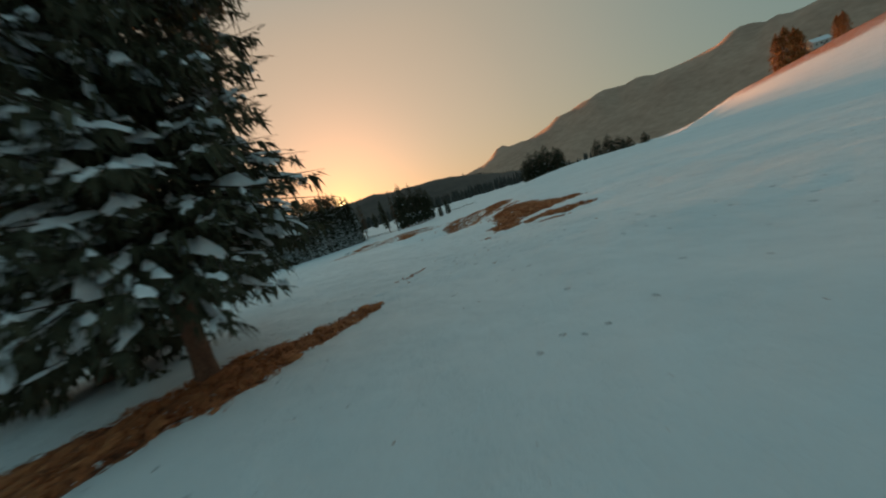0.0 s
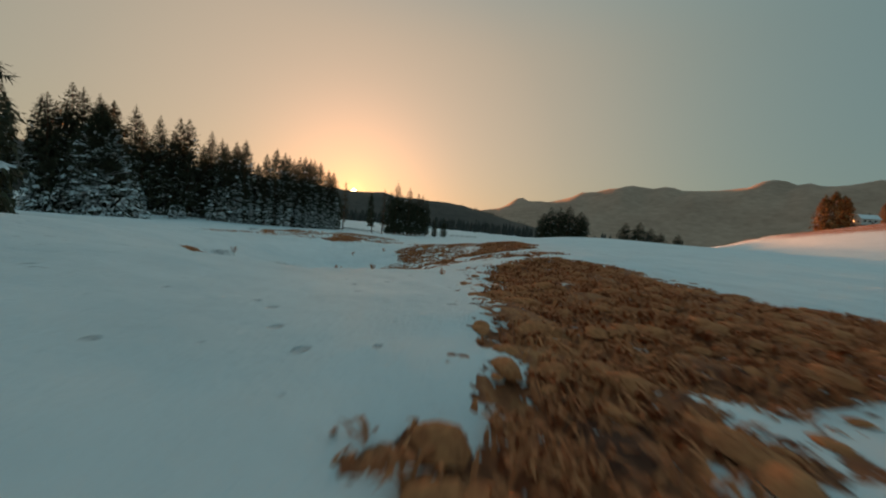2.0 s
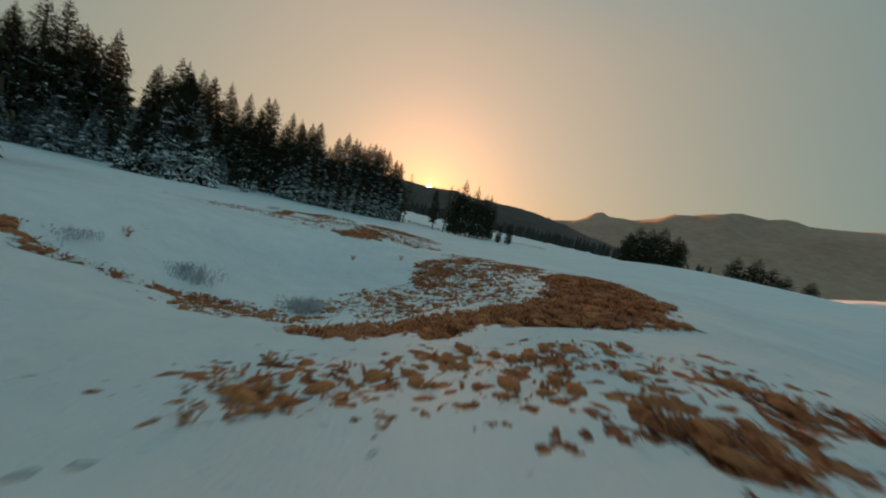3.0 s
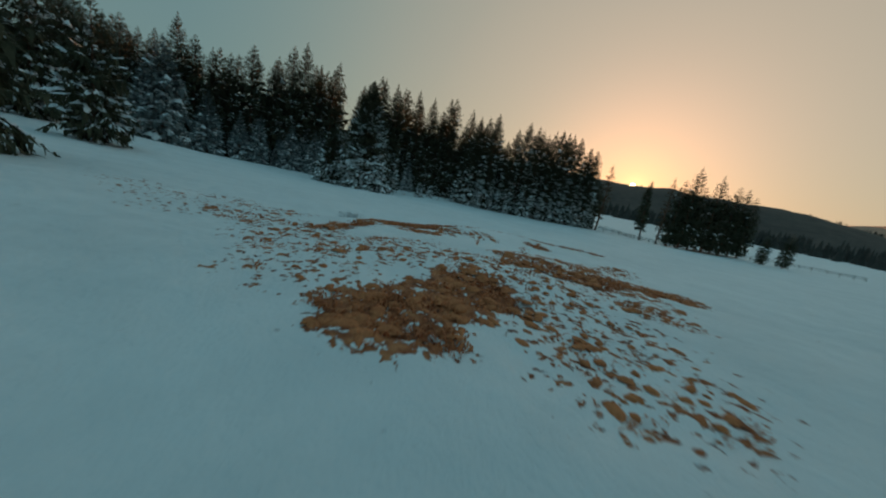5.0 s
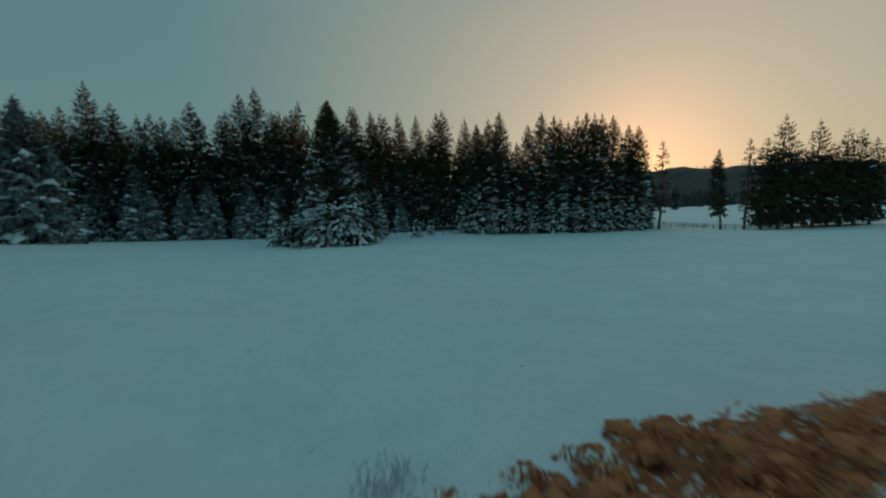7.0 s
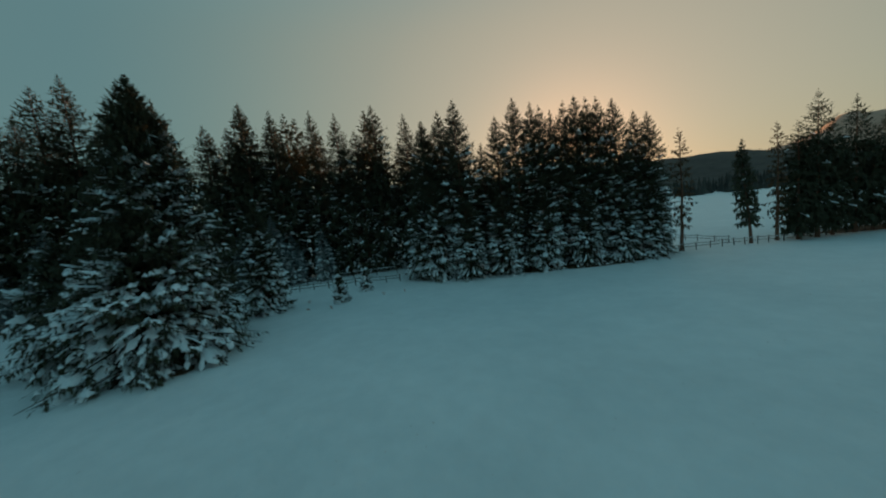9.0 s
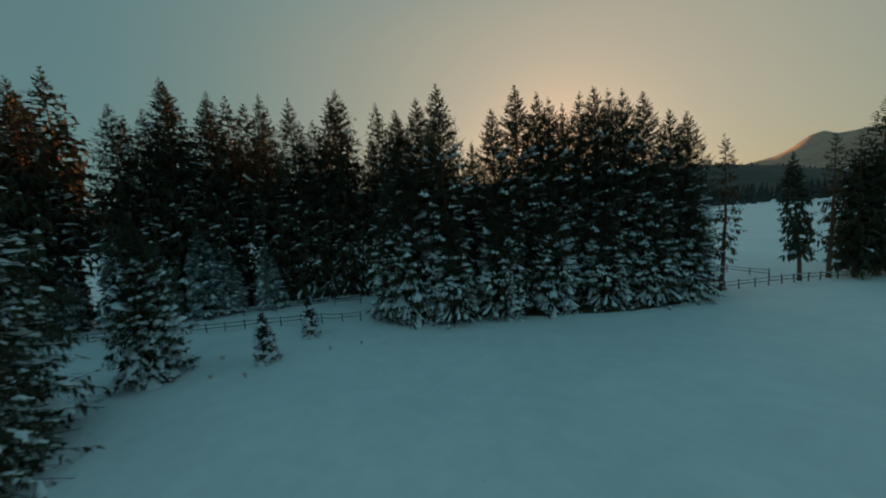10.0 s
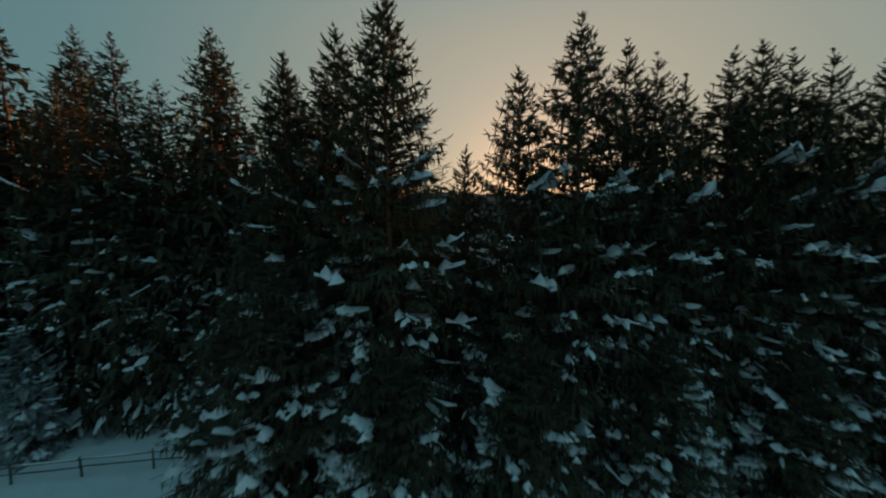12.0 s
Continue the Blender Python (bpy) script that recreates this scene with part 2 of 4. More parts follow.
def land(x, y):
    x, y = np.asarray(x, float), np.asarray(y, float)
    fall = np.maximum(0, -0.6 * x + 0.8 * y - 33)
    z = -5.4 * (1 - np.exp(-fall / 48))
    z = z - 0.45 * hump(x, y, 2, 26, 9, 9)          # dip before the bank
    z = z - 2.6 * hump(x, y, -5, 43, 7, 9)           # hollow
    z = z + 0.6 * hump(x, y, 5, 42, 5, 10)           # grassy bank
    z = z - 0.75 * hump(x, y, 1.5, 41.5, 5.5, 7)     # gully that cuts the bank
    z = z + 0.7 * hump(x, y, -12, 64, 7, 6, 30)      # knoll
    z = z + 3.0 * hump(x, y, -95, 42, 50, 28)        # rise under the near wood
    z = z + 5.0 * hump(x, y, 54, 138, 34, 48)        # swell to the east
    z = z + 0.9 * hump(x, y, -18.6, 72, 2.8, 9, -14)   # crest with the grassy arc
    z = z - 1.0 * hump(x, y, -26.5, 67, 4.5, 9, -14)  # bowl past the crest
    z = z + 0.6 * hump(x, y, -22, 89, 9, 7)
    z = z + (0.10 * np.sin(x * 0.36 + 0.21 * y) * np.sin(y * 0.31 - 0.17 * x + 1.0) + 0.06 * np.sin(x * 0.8 - 0.3 * y + 2) * np.sin(y * 0.71 + 0.4 * x)) * (1 - smooth_step(np.hypot(x + 20, y - 55), 60, 110))
    z = z + 0.25 * np.sin(x * 0.11 + 1.3) * np.sin(y * 0.083 + 0.4) * smooth_step(np.hypot(x, y - 40), 25, 60)
    z = z - 0.8 * hump(x, y, -22, 166, 22, 12)
    d, az = np.hypot(x, y), np.degrees(np.arctan2(x, y))
    slope = np.interp(az, [33, 37, 39.5, 44.5, 48.5, 51.5, 55, 75, 100, 130], [0, 0.022, 0.050, 0.067, 0.081, 0.093, 0.103, 0.125, 0.09, 0])
    z = z + slope * 435 * smooth_step(d, 90, 470) * (1 + 0.5 * smooth_step(d, 440, 1200))
    return z


TURF = []


def turf(strength, *line):
    """Bare turf along a line of (x, y, half width); a strength under zero lays snow back over it."""
    TURF.append((strength, line))


turf(1.4, (-9.6, 3.6, 1.0), (-6.6, 7.2, 1.4), (-4.8, 9.5, 0.7), (-3.9, 10.9, 0.3))     # under the crooked spruce
turf(1.0, (-3.0, 13.6, 0.10), (-2.3, 15.0, 0.12))
turf(0.5, (1.4, 20.4, 0.28), (2.0, 19.9, 0.34))
turf(0.9, (4.7, 20.0, 0.34), (5.7, 20.2, 0.42))
turf(1.5, (3.1, 22.5, 0.8), (3.6, 24.6, 1.0), (5.2, 27.4, 2.1), (6.2, 30.0, 2.8), (5.9, 32.6, 2.1), (5.9, 34.2, 1.0))  # the broad brown bank
turf(1.4, (6.6, 26.4, 1.2), (8.0, 28.4, 1.5), (10.4, 29.2, 0.6))
turf(1.0, (4.6, 21.8, 0.45), (6.2, 22.7, 0.85), (8.6, 22.5, 0.6))
turf(1.0, (2.75, 24.5, 0.4), (3.2, 25.4, 0.45))
turf(-1.0, (3.0, 24.2, 0.14), (3.4, 24.3, 0.16))
turf(-1.2, (4.2, 23.4, 0.22), (5.0, 25.5, 0.6), (6.4, 25.1, 0.45))
turf(0.30, (3.1, 30.0, 0.4), (3.1, 31.4, 0.5), (3.6, 33.6, 0.8))
turf(0.74, (4.9, 36.4, 0.6), (5.9, 36.6, 0.5))
turf(0.8, (6.2, 37.2, 0.35), (6.9, 37.3, 0.4))
turf(0.36, (0.6, 36.6, 1.2), (3.4, 37.4, 1.6), (5.6, 37.6, 1.4))
turf(1.2, (-0.7, 39.2, 0.5), (1.0, 40.2, 1.1), (3.2, 41.4, 1.2), (5.4, 41.6, 1.5), (5.9, 45.4, 1.7), (5.6, 48.4, 0.8))   # ridge across the gully
turf(0.9, (-10.9, 39.0, 0.2), (-8.8, 39.3, 0.22), (-7.4, 40.0, 0.22), (-5.4, 41.2, 0.35))
turf(0.48, (-5.6, 40.6, 1.1), (-2.6, 41.2, 1.0))
turf(0.43, (-3.6, 43.6, 1.2), (0.0, 44.0, 1.9), (3.2, 44.6, 1.6))
turf(0.44, (-1.6, 45.4, 1.8), (1.0, 46.8, 2.4), (2.6, 51.0, 2.6), (0.6, 55.5, 2.2))
turf(0.72, (-0.6, 48.0, 0.9), (-1.0, 51.6, 1.2), (0.4, 53.4, 0.8))
turf(0.66, (2.6, 51.6, 0.5), (4.6, 54.6, 0.8))
turf(1.02, (-8.8, 55.6, 1.5), (-8.9, 58.7, 1.4))                                          # tussocks on the knoll
turf(0.66, (-10.4, 62.9, 0.7), (-8.6, 64.6, 0.9), (-6.9, 67.4, 1.0), (-5.8, 72.0, 0.9))
turf(0.72, (-11.8, 64.2, 0.5), (-10.4, 65.0, 0.8))
turf(0.33, (-13.4, 59.6, 2.6), (-8.6, 61.6, 2.2), (-5.2, 59.0, 2.6))
turf(0.35, (-20.6, 55.0, 1.4), (-17.0, 57.4, 1.4))
turf(0.29, (-15.6, 56.4, 2.4), (-12.0, 55.6, 2.2))
turf(0.43, (-9.4, 68.0, 1.8), (-6.0, 64.4, 1.6))
turf(0.5, (-17.6, 57.8, 0.5), (-18.6, 59.8, 0.5))
turf(0.95, (-18.6, 59.8, 0.2), (-19.7, 61.8, 0.7), (-20.3, 64.2, 1.3), (-20.6, 67.0, 1.5), (-21.1, 70.2, 1.9), (-20.5, 72.8, 1.4), (-18.9, 75.6, 0.7), (-17.0, 78.6, 0.35), (-14.4, 83.0, 0.25))  # arc along the crest
turf(0.9, (-16.5, 73.6, 0.35), (-15.8, 75.2, 0.5))
turf(0.44, (-18.6, 63.6, 0.9), (-17.9, 67.2, 1.0), (-17.2, 69.2, 0.7))
turf(0.31, (-12.8, 68.8, 1.6), (-10.8, 73.0, 2.2), (-11.2, 77.0, 1.5))
turf(0.27, (-28.0, 56.6, 1.8), (-22.0, 57.8, 1.8))
turf(0.24, (-28.0, 52.4, 1.8), (-21.4, 53.6, 2.0))
turf(0.85, (250, 225, 40), (330, 300, 70), (420, 360, 80))                                # sunny slope: partly russet grass, partly orange sunlight on snow painted as turf


def bareness(x, y):
    x, y = np.asarray(x, float), np.asarray(y, float)
    wx = x + 0.18 * np.sin(1.3 * y + 0.6 * x) + 0.14 * np.sin(2.9 * x - 1.7 * y + 1) + 0.16 * np.sin(5.1 * y + 3.3 * x)
    wy = y + 0.18 * np.sin(1.1 * x - 0.7 * y + 2) + 0.14 * np.sin(2.3 * y + 2.1 * x) + 0.16 * np.sin(4.7 * x - 2.9 * y)
    x, y = wx, wy
    b = np.zeros_like(x)
    for s, line in TURF:
        near = np.full_like(b, 9.0)
        for (xa, ya, ra), (xb, yb, rb) in zip(line, line[1:]):
            dx, dy = xb - xa, yb - ya
            t = np.clip(((x - xa) * dx + (y - ya) * dy) / (dx * dx + dy * dy), 0, 1)
            near = np.minimum(near, np.hypot(x - xa - t * dx, y - ya - t * dy) / (ra + (rb - ra) * t))
        v = 1 - smooth_step(near, 0.62, 1.38)
        b = np.maximum(b, s * v) if s > 0 else np.maximum(0, b + s * v)
    fray = np.sin(1.9 * x + 0.7 * y) * np.sin(1.6 * y - 0.8 * x + 1.1) + 0.6 * np.sin(3.7 * x - 1.3 * y) * np.sin(3.1 * y + 1.9 * x)
    return np.clip(b * (1 - 0.12 * (1 - fray)), 0, 1)


def grow(start, stop, step, rate):
    out, p, d = [], start, step
    sign = 1 if stop > start else -1
    while (p - stop) * sign < 0:
        d *= rate
        p += sign * min(d, 160)
        out.append(p)
    return out


def axis(fine, lo, hi, step, far):
    """Grid lines: close over the trodden stretch, wider over the rest, growing to the horizon."""
    mid = list(np.arange(lo, fine[0] - 1e-6, step)) + list(np.arange(fine[0], fine[1], 0.15)) + list(np.arange(fine[1], hi + 1e-6, step))
    return np.array(grow(lo, -far, step, 1.14)[::-1] + mid + grow(hi, far, step, 1.14))


def footprints():
    """Old tracks sunk in the snow: two trails to the bank and stray steps between."""
    rng = random.Random(17)
    out = []
    for line, stride in (([(-3.4, 12.0), (-1.3, 14.0), (0.1, 15.1), (2.1, 17.0), (4.1, 18.4), (6.5, 20.6)], 0.46), ([(-1.4, 12.3), (0.5, 14.1), (1.1, 14.8), (2.3, 16.6), (5.2, 18.0)], 0.62), ([(3.4, 12.3), (2.2, 13.3), (1.3, 13.6)], 0.5), ([(-0.6, 17.6), (0.5, 19.9), (0.9, 21.0)], 0.5)):
        for (xa, ya), (xb, yb) in zip(line, line[1:]):
            n = max(1, int(math.hypot(xb - xa, yb - ya) / stride))
            out += [(xa + (xb - xa) * k / n + rng.gauss(0, 0.12), ya + (yb - ya) * k / n + rng.gauss(0, 0.12), rng.uniform(0.08, 0.13), rng.uniform(0.08, 0.16)) for k in range(n)]
    out += [(rng.uniform(-3, 7), rng.uniform(11.5, 23), rng.uniform(0.06, 0.12), rng.uniform(0.03, 0.10)) for _ in range(110)]
    return out


def build_ground():
    xs, ys = axis((-4, 8), -27, 14, 0.36, 3800), axis((11, 23), 0, 86, 0.36, 3800)
    X, Y = np.meshgrid(xs, ys)
    Z = land(X, Y)
    near = 1 - smooth_step(np.hypot(X + 8, Y - 45), 50, 90)
    rng = np.random.default_rng(3)
    rough = np.zeros_like(X)
    for k in range(26):  # small drifts and trampled unevenness
        w, ph, am = rng.uniform(0.8, 6.0), rng.uniform(0, 6.28, 2), rng.uniform(0, 6.28)
        rough += 0.007 * np.sin((X * math.cos(am) + Y * math.sin(am)) * w + ph[0] + 1.6 * np.sin(X * 0.31 + Y * 0.27 + ph[1]))
    bare = bareness(X, Y)
    Z = Z + rough * near * (0.6 + 2.2 * bare) - 0.05 * near * smooth_step(bare, 0.3, 0.7)
    for fx, fy, r, d in footprints():
        q = ((X - fx) ** 2 + (Y - fy) ** 2) / (r * r)
        Z = Z - d * np.exp(-q * q) + 0.018 * np.exp(-(np.sqrt(q) - 1.5) ** 2 * 5)
        bare = np.maximum(bare, 0.30 * np.exp(-q * q))
    nx, ny = len(xs), len(ys)
    co = np.stack([X, Y, Z], -1).reshape(-1, 3)
    i = np.arange(nx * ny).reshape(ny, nx)
    quads = np.stack([i[:-1, :-1], i[:-1, 1:], i[1:, 1:], i[1:, :-1]], -1).reshape(-1, 4)
    me = bpy.data.meshes.new("ground")
    me.vertices.add(len(co))
    me.vertices.foreach_set("co", co.ravel())
    me.loops.add(quads.size)
    me.loops.foreach_set("vertex_index", quads.ravel())
    me.polygons.add(len(quads))
    me.polygons.foreach_set("loop_start", np.arange(len(quads)) * 4)
    me.polygons.foreach_set("use_smooth", np.ones(len(quads), bool))
    me.update()
    me.attributes.new("bare", "FLOAT", "POINT").data.foreach_set("value", bare.ravel())
    me.materials.append(M_ground)
    return tagged(new("ground", me), "snow-covered pasture with patches of bare brown turf", "ground", kind="structure")


build_ground()


def at_land(x, y, sink=0.0):
    return float(land(x, y)) - sink


def sun_disc():
    m = bpy.data.materials.new("sun_glow")
    m.use_nodes = True
    nt = m.node_tree
    nt.nodes.remove(nt.nodes["Principled BSDF"])
    e = nt.nodes.new("ShaderNodeEmission")
    e.inputs["Color"].default_value, e.inputs["Strength"].default_value = (1.0, 0.62, 0.3, 1), 12.0
    nt.links.new(e.outputs[0], nt.nodes["Material Output"].inputs[0])
    el, d = radians(4.05), 4300
    c = Vector((math.sin(radians(SUN_AZ)) * math.cos(el), math.cos(radians(SUN_AZ)) * math.cos(el), math.sin(el))) * d
    b = Build()
    side = Vector((c.y, -c.x, 0)).normalized()
    up = side.cross(c).normalized()
    b.add([c + (side * math.cos(6.283 * k / 40) + up * math.sin(6.283 * k / 40)) * 30 for k in range(40)], [tuple(range(40))])
    return tagged(b.make("backdrop_sun", m), "setting sun on the hill crest", "sun", kind="structure")


sun_disc()

# ---- far ridges ----
def ridge(name, r0, r1, rows, az0, az1, step, profile, mat, label, seed, rough, centre=(0, 0)):
    rng = random.Random(seed)
    az = np.arange(az0, az1 + 1e-6, step)
    crest = np.interp(az, [p[0] for p in profile], [p[1] for p in profile])
    verts, faces = [], []
    n = len(az)
    for k in range(rows + 1):
        f = k / rows
        r = r0 + (r1 - r0) * f
        lift = math.sin(min(1.0, f * 1.25) * math.pi / 2) ** 1.3 if f <= 0.8 else 1 - (f - 0.8) * 1.5
        for a, c in zip(az, crest):
            top = math.tan(radians(c)) * (r0 + (r1 - r0) * 0.8)
            w = noise.fractal(Vector((a * 0.22, f * 2.2, seed)), 0.8, 2.1, 5)
            z = -7 + (top + 7) * lift + rough * w * lift * (0.35 if 0.7 < f < 0.9 else 1.0)
            verts.append((centre[0] + math.sin(radians(a)) * r, centre[1] + math.cos(radians(a)) * r, z))
    for k in range(rows):
        for j in range(n - 1):
            q = k * n + j
            faces.append((q, q + 1, q + n + 1, q + n))
    return tagged(mesh_object(name, verts, faces, mat), label, "backdrop", kind="structure")


NEAR_CREST = [(-100, 3.0), (-60, 4.4), (-30, 4.2), (-17, 3.9), (-12, 4.1), (-4, 3.5), (2, 3.3), (6, 2.6), (10, 1.6), (16, 0.6), (22, -0.4)]
FAR_CREST = [(-20, 1.5), (3.5, 2.8), (6.5, 3.4), (9.5, 4.7), (11, 5.1), (12.5, 5.0), (19, 6.2), (26, 7.4), (33, 7.6), (41, 8.3), (54, 8.5), (75, 8.0), (110, 5.0)]
BACK_CREST = [(80, 5.0), (120, 4.0), (180, 3.0), (230, 3.0), (262, 3.2)]
ridge("backdrop_near_hill", 560, 1150, 12, -100, 22, 1.0, NEAR_CREST, M_forest, "dark wooded hill with the sun on its crest", 2, 8)
ridge("backdrop_far_mountain", 1500, 3000, 16, -20, 110, 1.0, FAR_CREST, M_hazed_ridge, "long wooded mountain ridge in evening haze", 5, 45)
ridge("backdrop_back_hills", 1500, 2600, 8, 80, 262, 2.0, BACK_CREST, M_hazed_ridge, "low wooded hills round the valley", 9, 30)

# ---- spruces ----
def spruce_parts(h, r, zb, seed, whorl=0.45, per=6, twigs=14, size=0.55, snow=0.5, sway=0.0, one_side=0.0, fine=True, fold=True, wide=0.26, slim=0.42, droop=1.0, pads=3, pad=0.2, hanging=0.5):
    """Trunk, limbs, needles and snow of a spruce of height h and crown radius r, its lowest branches at zb."""
    rng = random.Random(seed)
    trunk, limb, leaf, cap = Build(), Build(), Build(), Build()

    def core(z):
        f = z / h
        return Vector((sway * math.sin(f * 2.6) + 0.04 * math.sin(z * 0.9 + seed), 0.5 * sway * math.sin(f * 3.4 + 1) - 0.5 * sway * math.sin(1), z))

    zs = [-0.4, 0.15, 0.6, h * 0.15, h * 0.32, h * 0.5, h * 0.7, h * 0.86, h]
    r0 = 0.011 * h + 0.05
    trunk.tube([core(z) for z in zs], [r0 * 1.5, r0 * 1.2, r0, r0 * 0.88, r0 * 0.74, r0 * 0.56, r0 * 0.34, r0 * 0.17, 0.012], 8)
    z = zb
    while z < h - 0.12:
        f = (z - zb) / (h - zb)
        reach = r * math.tanh(slim * (h - z) / r) * (0.66 + 0.34 * min(1, f / 0.12 + 0.2)) + 0.05
        count = per if f < 0.85 else max(4, per - 2)
        a0 = rng.uniform(0, 6.28)
        for k in range(count):
            a = a0 + 6.283 * k / count + rng.uniform(-0.45, 0.45)
            L = reach * rng.uniform(0.6 + 0.24 * min(1, 1.6 * f), 1.15 - 0.08 * f)
            if one_side:
                L *= 1 - one_side * (0.5 + 0.5 * math.cos(a - 0.4))
            if L < 0.06:
                continue
            out, side = Vector((math.cos(a), math.sin(a), 0)), Vector((-math.sin(a), math.cos(a), 0))
            bend = rng.uniform(-0.16, 0.16)
            lift = 0.62 * f - 0.10 * droop + rng.uniform(-0.16, 0.16)
            drop = (0.50 - 0.44 * f) * rng.uniform(0.4, 1.5) * droop
            base = core(z + rng.uniform(-0.5, 0.5) * whorl)

            def at(s):
                return base + out * (L * s * (1 - 0.08 * s)) + side * (L * bend * s * s) + Vector((0, 0, L * (lift * s - drop * s * s + 0.18 * s ** 4)))

            if fine:
                limb.tube([at(0), at(0.5), at(1.0)] if L > 1.8 else [at(0), at(1.0)], [0.012 + 0.012 * L, 0.008 + 0.006 * L, 0.004] if L > 1.8 else [0.012 + 0.012 * L, 0.004], 3, False)
            elif L > 1.2 and snow > 0.15:
                limb.tube([at(0), at(0.8)], [0.02 + 0.012 * L, 0.012], 3, False)
            # side boughs that fan out from the limb and hang a little
            boughs = []
            if L > 0.8:
                m = 3 + int(L > 1.8) + int(L > 3.0) * 2
                for j in range(m):
                    s = 0.22 + 0.66 * (j + rng.random()) / m
                    sg = 1 if j % 2 else -1
                    ahead = (at(s + 0.05) - at(s)).normalized()
                    d = (ahead * rng.uniform(0.5, 0.9) + side * sg * rng.uniform(0.6, 1.0)).normalized()
                    boughs.append((at(s), d, L * rng.uniform(0.25, 0.42) * (1.15 - s), rng.uniform(0.15, 0.6) * droop * (1 - 0.8 * f)))
            loaded = rng.random() < snow * (1.05 - 1.35 * f)
            n = max(12 if fine else 6, int(twigs * (0.30 + 0.70 * min(1, L / max(r, 0.1)))))
            crest = f > 0.62 and not fine
            if crest:
                n = int(n * 1.6)
            elif f > 0.5:
                n = int(n * 1.7)
            for j in range(n):
                if boughs and rng.random() < 0.62:
                    o, ahead, bl, hang = rng.choice(boughs)
                    s = rng.uniform(0.15, 1.0)
                    p = o + ahead * (bl * s) - Vector((0, 0, hang * bl * s * s))
                    ahead = (ahead - Vector((0, 0, 2 * hang * s))).normalized()
                    lat = Vector((-ahead.y, ahead.x, 0))
                    tip = s > 0.8
                else:
                    s = 0.1 + 0.9 * (j + rng.random()) / n
                    p = at(s)
                    ahead = (at(min(1.05, s + 0.06)) - p).normalized()
                    lat, tip = side, s > 0.92
                sg = rng.choice((-1, 1))
                comb = not tip and rng.random() < hanging * (1.05 - f)
                if comb:
                    d = (ahead * rng.uniform(0.0, 0.6) + lat * sg * rng.uniform(0.0, 0.5) - Vector((0, 0, 0.9))).normalized()
                else:
                    d = (ahead * rng.uniform(0.4, 0.95) + lat * sg * (0.25 if tip else rng.uniform(0.25, 0.9)) + Vector((0, 0, -rng.uniform(0.0, 0.6) * (1.1 - f) * droop + 0.25 * f))).normalized()
                ln = size * rng.uniform(0.55, 1.3) * (0.34 + 0.66 * min(1, L / 1.3)) * (1.1 - 0.4 * s) * (1.25 if comb else 1.0) * (1 - 0.25 * f) * (0.62 if crest else 1.0)
                wd = (d.cross(Vector((rng.uniform(-0.6, 0.6), rng.uniform(-0.6, 0.6), 1)))).normalized() * ln * wide * rng.uniform(0.6, 1.1)
                dip = Vector((0, 0, -0.18 * ln))
                q = p + d * ln * 0.45
                if fold:
                    leaf.add([p, q + wd + dip * 0.5, p + d * ln + dip, q - wd + dip * 0.5, q + Vector((0, 0, 0.07 * ln))], [(0, 4, 1), (1, 4, 2), (2, 4, 3), (3, 4, 0)])
                else:
                    leaf.add([p + wd, p + d * ln + dip, p - wd], [(0, 1, 2)])
            if loaded and L > 0.3:
                rows = [(at, rng.uniform(0.3, 0.65), rng.uniform(0.85, 1.02), 1.0)]
                for o, d, bl, hang in rng.sample(boughs, min(len(boughs), rng.randint(0, pads))):
                    rows.append((lambda q, o=o, d=d, bl=bl, hang=hang: o + d * (bl * q) - Vector((0, 0, hang * bl * q * q)), rng.uniform(0.1, 0.5), rng.uniform(0.75, 1.1), 0.8))
                for line, s0, s1, fat in rows:
                    if rng.random() < 0.2:
                        continue
                    s1 = min(s1, s0 + (5 * pad + 0.3) * rng.uniform(0.6, 1.2) / L) if fat == 1.0 else s1
                    stations = 5 if fine else 4
                    w0 = pad * fat * rng.uniform(0.3, 1.0) * (0.5 + 0.5 * min(1, L / 2)) * (1.5 if rng.random() < 0.08 else 1.0)
                    ring = []
                    for q in range(stations):
                        e = q / (stations - 1)
                        c, c2 = line(s0 + (s1 - s0) * e), line(s0 + (s1 - s0) * e + 0.06)
                        lat = Vector((c.y - c2.y, c2.x - c.x, 0)).normalized()
                        w = w0 * (0.3 + 0.8 * math.sin(math.pi * (0.08 + 0.86 * e))) * rng.choice((0.18, 0.5, 0.8, 1.1, 1.5))
                        c = c + lat * w0 * rng.uniform(-0.35, 0.35)
                        top = c + lat * w * rng.uniform(-0.4, 0.4) + Vector((0, 0, 0.05 + w * rng.uniform(0.5, 1.0)))
                        sag = 0.5 * w * rng.random()
                        ring += [c + lat * w - Vector((0, 0, sag)), top, c - lat * w * rng.uniform(0.6, 1.1) - Vector((0, 0, sag * rng.random()))]
                    cap.add(ring, [(3 * q + u, 3 * q + u + 3, 3 * q + u + 4, 3 * q + u + 1) for q in range(stations - 1) for u in (0, 1)])
        z += whorl * rng.uniform(0.8, 1.2) * (1 - 0.35 * f)
    return trunk, limb, leaf, cap


def spruce(m, label, group, needle=None, name="spruce_tree", **kw):
    tree = empty(name, m, label, "tree", group)
    trunk, limb, leaf, cap = spruce_parts(**kw)
    trunk.make("trunk", M_bark, tree)
    if limb.f:
        tagged(limb.make("branchwork", M_limb, tree), kind="stuff")
    tagged(leaf.make("crown", needle or M_needle, tree, smooth=False), kind="stuff")
    if cap.f:
        tagged(cap.make("snow_load", M_snow, tree, "snow lying on the branches"), kind="stuff")
    return tree


